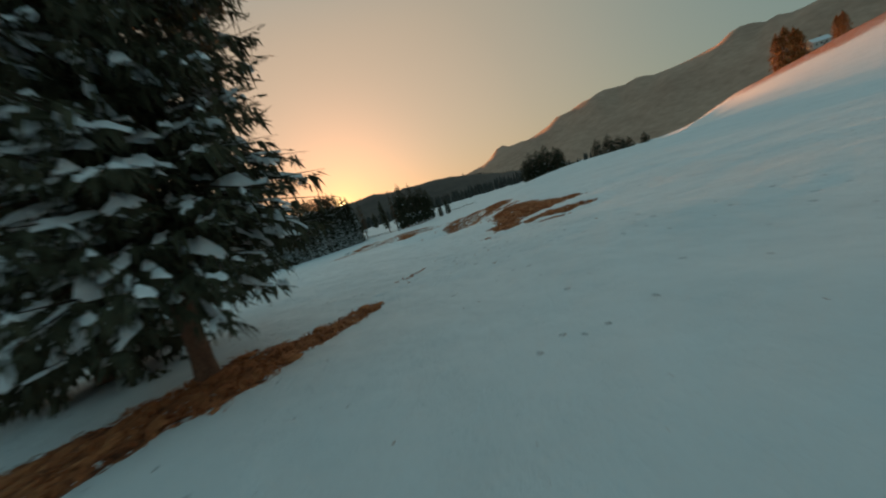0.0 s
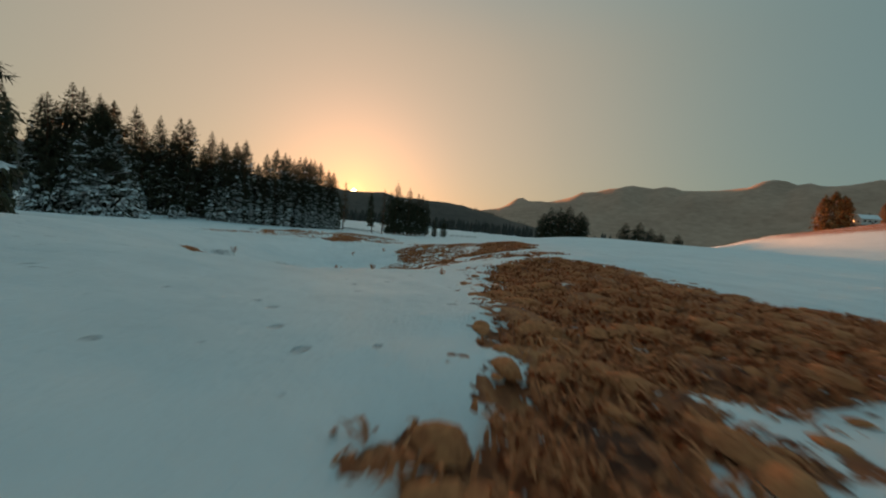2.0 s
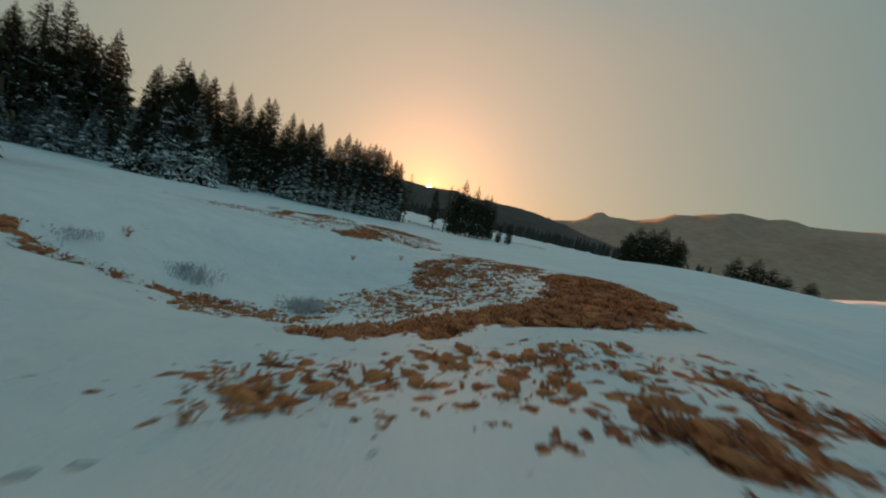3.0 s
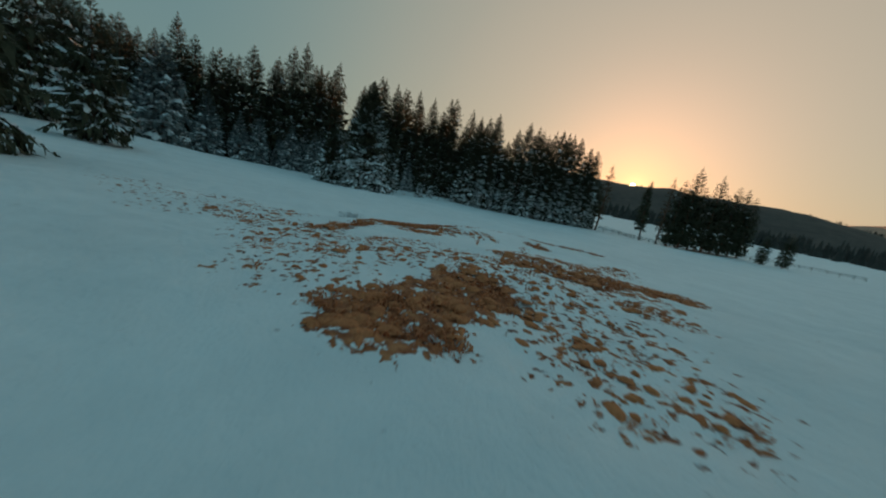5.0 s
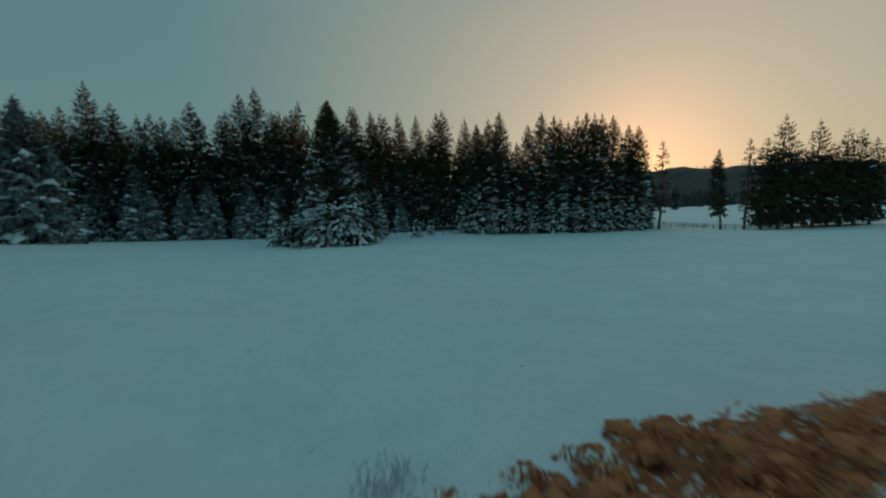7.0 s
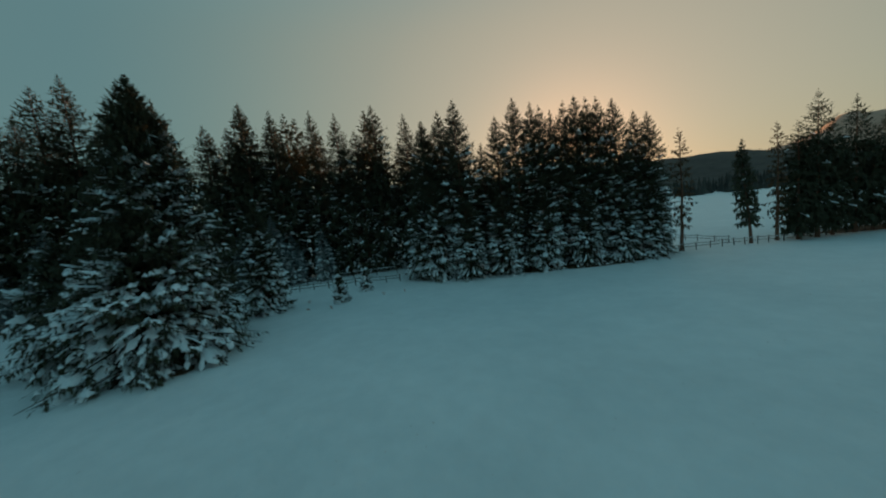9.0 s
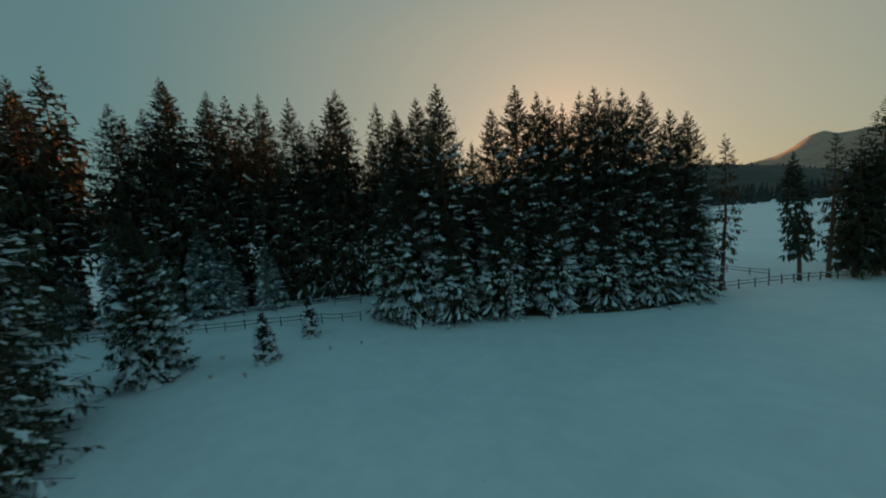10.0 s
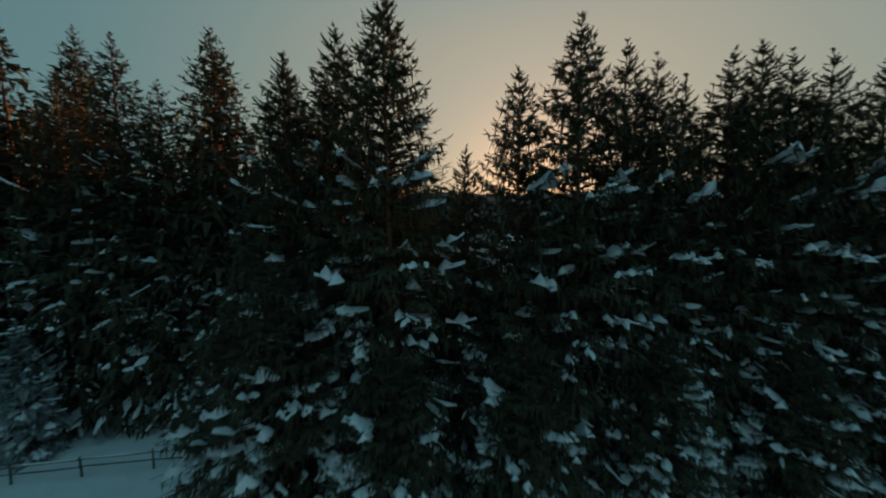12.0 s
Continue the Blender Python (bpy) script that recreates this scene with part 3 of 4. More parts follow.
def stand(x, y, turn=0.0, scale=1.0, sink=0.1, tall=1.0):
    return pose(x, y, at_land(x, y, sink), 0, 0, turn) @ Matrix.Diagonal((scale, scale, scale * tall, 1))


used = {}


def plant(kind, x, y, h, spread=1.0, rng=random.Random(11)):
    """One more tree of a kind, grown to height h."""
    spec, label, group, needle = KINDS[kind]
    s = h / spec["h"]
    m = stand(x, y, rng.uniform(0, 360)) @ Matrix.Diagonal((s * spread, s * spread, s, 1))
    if kind not in used:
        used[kind] = spruce(pose(0, 0, 0), label, group, needle, **spec)
        used[kind].matrix_basis = m
        return used[kind]
    first = used[kind]
    t = copy_thing(first, pose(0, 0, 0))
    t.matrix_basis = m
    return t


GROVE, WOOD, CLUMP = "spruces of the grove", "trees of the wood", "spruces at the field fence"
KINDS = {
    "grove_a": (dict(h=24, r=4.3, slim=0.47, zb=0.5, seed=1, whorl=0.44, per=7, twigs=74, size=0.46, snow=0.95, fold=False, wide=0.15, pads=3, pad=0.28), "tall dark spruce with snow on its lower branches, in the grove", GROVE, None),
    "grove_b": (dict(h=24, r=3.9, slim=0.47, zb=0.6, seed=2, whorl=0.46, per=7, twigs=74, size=0.46, snow=0.95, fold=False, wide=0.15, pads=3, pad=0.28), "slim dark spruce with snow-streaked branches in the grove", GROVE, None),
    "grove_c": (dict(h=23, r=3.6, slim=0.47, zb=0.8, seed=3, whorl=0.5, per=7, twigs=74, size=0.46, snow=0.95, fold=False, wide=0.15, pads=3, pad=0.28), "thin-topped spruce with gaps of sky in the grove", GROVE, None),
    "grove_edge": (dict(h=14, r=4.6, zb=0.3, seed=4, whorl=0.40, per=8, twigs=56, size=0.52, snow=1.25, fold=False, wide=0.13, pads=6, pad=0.36, droop=1.05, slim=0.75), "broad spruce at the grove's edge, boughs bent with snow", GROVE, None),
    "wood_a": (dict(h=31, r=5.2, slim=0.48, zb=1.0, seed=5, whorl=0.62, per=8, twigs=20, size=0.95, snow=0.7, fine=False, fold=False, wide=0.27, pads=3, pad=0.3), "tall dense dark spruce at the wood's edge", WOOD, None),
    "wood_b": (dict(h=31, r=4.6, slim=0.43, zb=1.2, seed=6, whorl=0.64, per=8, twigs=20, size=0.95, snow=0.65, fine=False, fold=False, wide=0.27, pads=3, pad=0.3), "tall narrow dark spruce in the wood", WOOD, None),
    "wood_c": (dict(h=27, r=4.9, slim=0.54, zb=1.0, seed=7, whorl=0.64, per=8, twigs=20, size=0.95, snow=0.7, fine=False, fold=False, wide=0.27, pads=3, pad=0.3), "dark spruce with a blunt top in the wood", WOOD, None),
    "deep_a": (dict(h=29, r=4.6, slim=0.46, zb=10, seed=8, whorl=0.85, per=7, twigs=10, size=1.3, snow=0.1, fine=False, fold=False, wide=0.36, pads=1, pad=0.4), "dark spruce deep in the wood", WOOD, None),
    "deep_b": (dict(h=28, r=4.3, slim=0.42, zb=10, seed=9, whorl=0.85, per=7, twigs=10, size=1.3, snow=0.1, fine=False, fold=False, wide=0.36, pads=1, pad=0.4), "dark pointed spruce deep in the wood", WOOD, None),
    "edge_snowy": (dict(h=13, r=4.0, zb=0.4, seed=10, whorl=0.5, per=8, twigs=16, size=0.85, snow=1.4, fine=False, fold=False, wide=0.34, pads=6, pad=0.38), "young spruce laden with snow before the wood", WOOD, M_frost),
    "edge_snowy_b": (dict(h=11, r=3.0, zb=0.4, seed=11, whorl=0.5, per=7, twigs=15, size=0.8, snow=1.4, fine=False, fold=False, wide=0.34, pads=6, pad=0.32), "slim young spruce white with snow before the wood", WOOD, M_frost),
    "clump_a": (dict(h=20, r=3.4, slim=0.46, zb=2.6, seed=12, whorl=0.6, per=7, twigs=30, size=0.72, snow=0.12, fine=False, fold=False, wide=0.24, pads=1, pad=0.3), "dark spruce with a bare lower trunk by the fence", CLUMP, None),
    "clump_b": (dict(h=18, r=3.0, slim=0.5, zb=2.2, seed=13, whorl=0.62, per=7, twigs=30, size=0.72, snow=0.1, fine=False, fold=False, wide=0.24, pads=1, pad=0.3), "full dark spruce above a clear trunk by the fence", CLUMP, None),
    "field": (dict(h=14, r=4.2, slim=0.6, zb=1.2, seed=15, whorl=0.5, per=8, twigs=22, size=0.8, snow=1.3, fine=False, fold=False, wide=0.28, pads=4, pad=0.34), "snowy spruce with a short bare trunk on the pasture's edge", WOOD, None),
    "small": (dict(h=3.2, r=1.15, zb=0.12, seed=14, whorl=0.14, per=8, twigs=16, size=0.26, snow=2.0, pads=5, pad=0.36), "young snowy spruce sapling on the pasture", "saplings on the pasture", None),
}

# first tree, close beside the camera's start
spruce(stand(-7.3, 7.7, 50), "large snowy-boughed spruce with a crooked trunk on bare turf", "single spruces on the pasture",
       h=18, r=4.7, zb=2.5, seed=21, whorl=0.24, per=11, twigs=116, size=0.34, snow=1.0, sway=0.5, one_side=0.14, fold=False, wide=0.16, slim=0.66, droop=0.7, pads=5, pad=0.19, hanging=0.5)
spruce(stand(-13.2, 10.4, 50), "low-boughed snowy spruce behind the crooked one", "single spruces on the pasture",
       h=19, r=5.2, zb=1.2, seed=25, whorl=0.34, per=9, twigs=80, size=0.5, snow=0.75, fold=False, wide=0.2, slim=0.6, droop=0.8, pads=5, pad=0.26)
# big laden spruce standing alone in front of the wood
spruce(stand(-75.6, 93.6, 40), "tall spruce rising behind the laden broad one", "single spruces on the pasture",
       h=24.5, r=8.6, zb=0.8, seed=22, whorl=0.36, per=10, twigs=84, size=0.6, snow=1.5, fold=False, wide=0.19, slim=0.52, pads=7, pad=0.34)
spruce(stand(-71.6, 91.6, 120), "broad low spruce heavily laden with snow", "single spruces on the pasture",
       h=12.5, r=9.8, zb=0.6, seed=26, whorl=0.30, per=11, twigs=90, size=0.5, snow=1.7, fold=False, wide=0.18, slim=1.1, droop=1.1, pads=8, pad=0.40)
spruce(stand(-79.8, 87.6, 200), "young broad spruce white with snow behind the laden one", "single spruces on the pasture",
       h=11, r=6.5, zb=0.5, seed=27, whorl=0.36, per=9, twigs=50, size=0.55, snow=1.4, fold=False, wide=0.2, slim=0.8, droop=1.1, pads=5, pad=0.36)
spruce(stand(-79.5, 103.6, 90), "slender dark spruce with snow pads beside the laden one", "single spruces on the pasture",
       h=14, r=3.7, zb=0.5, seed=23, whorl=0.33, per=9, twigs=40, size=0.45, snow=1.5, wide=0.18, pads=6, pad=0.34)
spruce(stand(-33.2, 44.0, 10), "full-skirted spruce standing alone on the snow", "single spruces on the pasture",
       h=20, r=7.2, zb=0.8, seed=24, whorl=0.42, per=9, twigs=44, size=0.8, snow=0.6, fine=False, fold=False, wide=0.22)
for x, y, h in ((-73.6, 110, 4.6), (-75.6, 115.6, 4.2)):
    plant("small", x, y, h)

# the grove, a front row from west to east with its tops
GROVE_TOPS = [(-72.0, 127.6, 23.6, "grove_a"), (-69.6, 128.8, 24.6, "grove_b"), (-66.8, 129.2, 25.6, "grove_a"), (-64.6, 132.6, 19.5, "grove_b"), (-62.0, 133.2, 22.8, "grove_b"),
              (-59.6, 134.6, 24.9, "grove_a"), (-57.9, 136.8, 24.2, "grove_c"), (-56.6, 137.2, 23.4, "grove_c"), (-55.4, 138.6, 22.6, "grove_c"), (-53.6, 139.0, 23.5, "grove_c"),
              (-52.3, 140.4, 24.2, "grove_b"), (-51.0, 141.4, 23.7, "grove_c"), (-49.6, 141.6, 23.4, "grove_c"), (-47.6, 142.4, 22.8, "grove_a"), (-45.2, 144.2, 20.8, "grove_b"), (-43.6, 145.0, 20.3, "grove_a")]
for x, y, h, kind in GROVE_TOPS:
    plant(kind, x, y, h * 1.05, 0.95)
for x, y, h in ((-71.6, 124.4, 13.0), (-69.0, 125.0, 15.0), (-64.6, 126.6, 12.0), (-60.5, 130.2, 12.5), (-55.8, 134.0, 12.0), (-51.0, 137.6, 11.5), (-46.6, 140.6, 11.5), (-43.2, 143.0, 10.5)):
    plant("grove_edge", x, y, h, 0.92)

for k in range(11):  # second row that closes the grove
    plant("wood_c" if k % 3 else "grove_edge", -71.5 + 2.75 * k, 133.4 + 1.75 * k, 16.2 + 1.4 * math.sin(k * 2.3), 1.05)
    plant("deep_b" if k % 2 else "deep_a", -72.5 + 2.75 * k, 138.6 + 1.75 * k, 15.0 + 1.2 * math.sin(k * 1.7), 1.3)

# the wood behind the fences
rng = random.Random(5)
FRONT = [(-150, 34), (-122, 60), (-119, 84), (-110, 107), (-97, 121), (-84, 133), (-73, 145)]
for (xa, ya), (xb, yb) in zip(FRONT, FRONT[1:]):
    d = math.hypot(xb - xa, yb - ya)
    nx, ny = -(yb - ya) / d, (xb - xa) / d
    for row, gap, kinds, hs in ((0, 4.2, ("wood_a", "wood_b", "wood_c"), (28, 36)), (5, 4.6, ("wood_b", "deep_b", "deep_a"), (26, 35)), (12, 6.2, ("deep_a", "deep_b"), (26, 34))):
        for k in range(int(d / gap)):
            t = (k + rng.uniform(0.2, 0.8)) * gap / d
            off = row + rng.uniform(-1.3, 1.3)
            plant(rng.choice(kinds), xa + (xb - xa) * t + nx * off, ya + (yb - ya) * t + ny * off, rng.uniform(*hs) * (0.84 if xa > -85 else 0.97 if xa > -98 else 0.93 if xa < -119 else 1.06))
    for k in range(int(d / (4.6 if xa < -105 else 9.0))):
        t = (k + rng.uniform(0.1, 0.9)) * (4.6 if xa < -105 else 9.0) / d
        plant(rng.choice(("edge_snowy", "edge_snowy_b")), xa + (xb - xa) * t - nx * rng.uniform(1.5, 4), ya + (yb - ya) * t - ny * rng.uniform(1.5, 4), rng.uniform(8, 15))
for k in range(26):  # thinner wood behind the grove
    plant(rng.choice(("deep_a", "deep_b", "deep_a")), rng.uniform(-98, -66), rng.uniform(142, 186), rng.uniform(15, 24))
for x, y, h, kind in ((-57.9, 49.9, 14.5, "field"), (-75, 43.8, 17, "field"), (-84, 46, 19, "field"), (-76, 34, 20, "wood_c"), (-92, 38, 22, "wood_a"), (-64, 33, 18, "field"), (-98, 50, 21, "wood_b"), (-90.7, 57.9, 19.5, "edge_snowy"),
                      (-106, 46, 25, "wood_a"), (-112, 56, 17, "edge_snowy"), (-114.6, 76.3, 13, "edge_snowy_b"), (-112.5, 80.8, 13.5, "edge_snowy_b"), (-107.3, 87.7, 13, "edge_snowy"), (-102.7, 92.6, 12.5, "edge_snowy_b"), (-116, 69, 16, "edge_snowy"), (-90, 28, 24, "wood_b"), (-104, 34, 27, "wood_c")):
    plant(kind, x, y, h, 1.2 if kind == "edge_snowy" else 1.0)

# the clump and single trees east of the gap
for x, y, h, kind in ((-25.6, 164.0, 19.2, "clump_b"), (-23.2, 165.9, 23.4, "clump_a"), (-21.2, 168.0, 18.4, "clump_b"), (-18.4, 169.9, 21.8, "clump_a"), (-16.4, 170.8, 17, "clump_b"), (-14.6, 171.8, 19.4, "clump_b"),
                      (-12.8, 173.2, 19, "clump_a"), (-10.8, 174.2, 17, "clump_b"), (-24.4, 168.8, 16, "clump_b")):
    plant(kind, x, y, h)
spruce(stand(-40.3, 148.6, 0), "spindly half-bare larch at the grove's end", "single trees at the fence", M_larch, name="larch_tree",
       h=18.4, r=1.9, zb=4.5, seed=31, whorl=0.8, per=4, twigs=7, size=0.5, snow=0.05, sway=0.35)
spruce(stand(-31.6, 159.5, 60), "leaning spruce, its crown full on one side, by the fence", "single trees at the fence",
       h=17.0, r=2.6, zb=4.0, seed=32, whorl=0.5, per=6, twigs=15, size=0.7, snow=0.1, sway=-0.9, one_side=0.55)
spruce(stand(-28.2, 163.2, 0), "thin tall larch beside the spruce clump", "single trees at the fence", M_larch, name="larch_tree",
       h=19.5, r=1.5, zb=4.5, seed=33, whorl=0.8, per=4, twigs=8, size=0.5, snow=0.05, sway=0.2)
for x, y, h in ((-5.6, 160, 7.5), (-1.8, 160, 8.5), (-77, 330, 17)):
    plant("clump_b", x, y, h, 1.2)
for x, y, h in ((38.5, 160, 11), (42, 162, 13.5), (45, 160, 13), (49, 161, 14), (53, 159, 11.5), (56, 163, 11), (78, 172, 12), (83, 170, 13), (88, 170, 11), (95, 174, 10), (104, 176, 10)):
    plant("clump_b", x, y, h, 1.9)


# ---- fences ----
def fence(points, spacing, label, height=1.15, seed=0, snow=True):
    rng = random.Random(seed)
    x0, y0 = points[0]
    thing = empty("pasture_fence", pose(x0, y0, at_land(x0, y0)), label, "fence", "pasture fences")
    origin = thing.matrix_basis.translation
    tops = []
    for (xa, ya), (xb, yb) in zip(points, points[1:]):
        d = math.hypot(xb - xa, yb - ya)
        n = max(1, round(d / spacing))
        for k in range(n if (xb, yb) != points[-1] else n + 1):
            t = min(1.0, max(0.0, (k + rng.uniform(-0.1, 0.1)) / n))
            x, y = xa + (xb - xa) * t, ya + (yb - ya) * t
            p = Vector((x, y, at_land(x, y))) - origin
            lean = Vector((rng.uniform(-0.06, 0.06), rng.uniform(-0.06, 0.06), 1)) * height * rng.uniform(0.92, 1.08)
            b = Build()
            b.tube([p - lean * 0.2, p + lean * 0.5, p + lean, p + lean * 1.04], [0.07, 0.065, 0.06, 0.03], 6)
            b.make("post", M_wood, thing)
            tops.append((p, lean))
    for (p, l), (q, m) in zip(tops, tops[1:]):
        for f in (0.88, 0.5):
            sag = Vector((0, 0, -rng.uniform(0.0, 0.07)))
            a, c = p + l * (f + rng.uniform(-0.03, 0.03)), q + m * (f + rng.uniform(-0.03, 0.03))
            b = Build()
            b.tube([a - (c - a) * 0.03, (a + c) * 0.5 + sag, c + (c - a) * 0.03], [0.045, 0.05, 0.04], 5)
            rail = b.make("rail", M_wood, thing)
            if snow and f > 0.6:
                b = Build()
                up = Vector((0, 0, 0.055))
                b.tube([a + up, a + (c - a) * 0.25 + sag * 0.6 + up, (a + c) * 0.5 + sag + up, a + (c - a) * 0.75 + sag * 0.6 + up, c + up], [0.02, 0.05, 0.055, 0.05, 0.02], 5)
                b.make("snow_cap", M_snow, rail, "strip of snow on the rail")
    return thing


fence([(-108, 97), (-97.2, 104.8), (-86.4, 113.4), (-74.6, 121.6)], 2.25, "weathered post-and-rail fence along the snowy lane", seed=1, snow=False)
fence([(-116, 98), (-105.7, 106), (-93.2, 116.2), (-81, 126.8)], 3.6, "post-and-rail fence with snow on its rails before the wood", seed=2, height=1.25)
fence([(-41.5, 146.4), (-36.9, 152.0), (-29.4, 161.0), (-22, 167.6), (-8, 177), (14, 188)], 2.6, "weathered post-and-rail fence beside the grove", seed=3)
fence([(-46, 166.4), (-40.6, 164.4), (-34.2, 161.0)], 2.4, "short cross fence on the far pasture", seed=4)

# ---- brown needle litter under trees ----
def litter(x, y, rx, ry, turn, label, seed):
    rng = random.Random(seed)
    b = Build()
    rings, n = 5, 28
    wob = [rng.uniform(0.8, 1.2) for _ in range(n)]
    verts = [Vector((x, y, at_land(x, y) + 0.10))]
    c, s = math.cos(radians(turn)), math.sin(radians(turn))
    for k in range(1, rings + 1):
        for j in range(n):
            e = k / rings * (wob[j] * 0.5 + wob[(j + 1) % n] * 0.25 + wob[j - 1] * 0.25)
            u, v = rx * e * math.cos(6.283 * j / n), ry * e * math.sin(6.283 * j / n)
            px, py = x + u * c - v * s, y + u * s + v * c
            verts.append(Vector((px, py, at_land(px, py) + (0.10 - 0.16 * max(0, k / rings - 0.35)) + rng.uniform(-0.015, 0.015))))
    faces = [(0, 1 + j, 1 + (j + 1) % n) for j in range(n)]
    for k in range(rings - 1):
        for j in range(n):
            q, w = 1 + k * n + j, 1 + k * n + (j + 1) % n
            faces.append((q, q + n, w + n, w))
    b.add(verts, faces)
    return tagged(b.make("needle_litter", M_litter), label, "forest litter", "litter under the trees", kind="stuff")


litter(-57, 133.9, 18.5, 2.6, 32, "brown needle litter under the grove", 1)
litter(-71.3, 91, 4.4, 3.2, 10, "brown needle litter under the lone spruce", 2)
litter(-79.4, 103.4, 1.9, 1.5, 0, "brown needle litter under the slender spruce", 3)
litter(-18, 172, 9.5, 2.6, 34, "brown needle litter under the clump", 4)

# ---- dry grass on the bare turf ----
def scatter(count, seed, low, high, power):
    """Places on the turf, thicker where it is barer."""
    nr = np.random.default_rng(seed)
    x, y = nr.uniform(-26, 13, count * 30), nr.uniform(3, 85, count * 30)
    v = bareness(x, y)
    keep = (v > low) & (v < high) & (nr.random(len(x)) < (v / high) ** power)
    x, y = x[keep][:count], y[keep][:count]
    return x, y, land(x, y), nr


def stuff_mesh(name, label, co, faces, mat, smooth):
    ob = mesh_object(name, co.tolist(), faces, mat, smooth=smooth)
    return tagged(ob, label, "grass", kind="stuff")


def grass_stuff(name, label, count, seed, low, high, size):
    x, y, z, nr = scatter(count, seed, low, high, 2)
    n = 6  # blades in a tuft
    lean = np.repeat(nr.uniform(0, 6.283, len(x)), n)
    x, y, z = (np.repeat(k, n) for k in (x, y, z - 0.04))
    m = len(x)
    a, ln = lean + nr.normal(0, 1.0, m), size * nr.uniform(0.5, 1.4, m)
    p = np.stack([x + nr.normal(0, 0.10, m), y + nr.normal(0, 0.10, m), z], -1)
    o = np.stack([np.cos(a), np.sin(a), 0 * a], -1)
    w = np.stack([-o[:, 1], o[:, 0], 0 * a], -1) * 0.018
    up = np.array([0, 0, 1.0])
    mid = p + o * (ln * 0.3)[:, None] + up * (ln * 0.55)[:, None]
    end = p + o * (ln * nr.uniform(0.7, 1.1, m))[:, None] + up * (ln * nr.uniform(0.2, 0.8, m))[:, None]
    co = np.stack([p - w, p + w, mid + w, mid - w, end], 1).reshape(-1, 3)
    k = np.arange(m) * 5
    faces = [tuple(f) for f in np.stack([k, k + 1, k + 2, k + 3], -1).tolist()] + [tuple(f) for f in np.stack([k + 3, k + 2, k + 4], -1).tolist()]
    return stuff_mesh(name, label, co, faces, M_straw, False)


def tussock_stuff(name, label, count, seed, low, high, size):
    """Matted tussocks: low uneven mounds, some lying over to one side."""
    x, y, z, nr = scatter(count, seed, low, high, 1.5)
    m, n = len(x), 7
    r = size * nr.uniform(0.45, 1.25, m)
    long, turn, over = nr.uniform(1.0, 1.9, m), nr.uniform(0, 3.14, m), nr.uniform(-0.5, 0.5, (m, 2))
    h = r * nr.uniform(0.22, 0.5, m)
    rings = []
    for rr, hh in ((1.0, -0.25), (0.78, 0.55), (0.36, 0.95)):
        w = 6.283 * np.arange(n) / n
        e = rr * nr.uniform(0.72, 1.2, (m, n))
        u, v = e * np.cos(w) * (r * long)[:, None], e * np.sin(w) * r[:, None]
        c, s = np.cos(turn)[:, None], np.sin(turn)[:, None]
        zz = z[:, None] + h[:, None] * hh * nr.uniform(0.8, 1.15, (m, n))
        rings.append(np.stack([x[:, None] + u * c - v * s + over[:, :1] * h[:, None] * max(hh, 0), y[:, None] + u * s + v * c + over[:, 1:] * h[:, None] * max(hh, 0), zz], -1))
    top = np.stack([x + over[:, 0] * h, y + over[:, 1] * h, z + h], -1)[:, None, :]
    co = np.concatenate(rings + [top], 1)
    faces = []
    base = [(k * n + j, k * n + (j + 1) % n, (k + 1) * n + (j + 1) % n, (k + 1) * n + j) for k in (0, 1) for j in range(n)] + [(2 * n + j, 2 * n + (j + 1) % n, 3 * n) for j in range(n)]
    for q in range(m):
        o = q * (3 * n + 1)
        faces += [tuple(i + o for i in f) for f in base]
    return stuff_mesh(name, label, co.reshape(-1, 3), faces, M_tussock, True)


grass_stuff("dry_grass", "matted dry brown grass on the bare turf", 5200, 7, 0.5, 1.01, 0.16)
grass_stuff("grass_tufts", "straw tips poking through the thin snow", 2200, 8, 0.24, 0.6, 0.13)
tussock_stuff("grass_tussocks", "brown grass tussocks standing out of thin snow", 1500, 9, 0.24, 0.6, 0.125)
tussock_stuff("turf_tussocks", "matted brown tussocks on the bare bank", 900, 10, 0.55, 1.01, 0.17)


def stalks(x, y, n, h, seed, label, name="weed_stalks", mat=None):
    """A sheaf of dead stems with forked tops."""
    rng = random.Random(seed)
    b = Build()
    o = Vector((x, y, at_land(x, y) - 0.05))
    for _ in range(n):
        a, t = rng.uniform(0, 6.283), rng.uniform(0.05, 0.55)
        d = Vector((math.cos(a) * t, math.sin(a) * t, 1))
        ln = h * rng.uniform(0.6, 1.15)
        p = Vector((rng.gauss(0, 0.12), rng.gauss(0, 0.12), 0)) * (2.6 if mat else h)
        mid, tip = p + d * ln * 0.55, p + d * ln + Vector((d.x, d.y, -0.1)) * ln * 0.3
        b.tube([p, mid, tip], [0.012, 0.009, 0.004], 3, False)
        for _k in range(4):
            s = mid + (tip - mid) * rng.random()
            e = s + Vector((rng.gauss(0, 0.5), rng.gauss(0, 0.5), rng.uniform(0.2, 0.8))) * ln * 0.3
            b.tube([s, (s + e) * 0.5 + Vector((0, 0, 0.02)), e], [0.007, 0.006, 0.003], 3, False)
    ob = b.make(name, mat or M_straw)
    ob.location = o
    return tagged(ob, label, "shrub" if mat else "weeds", "dead plants on the pasture")


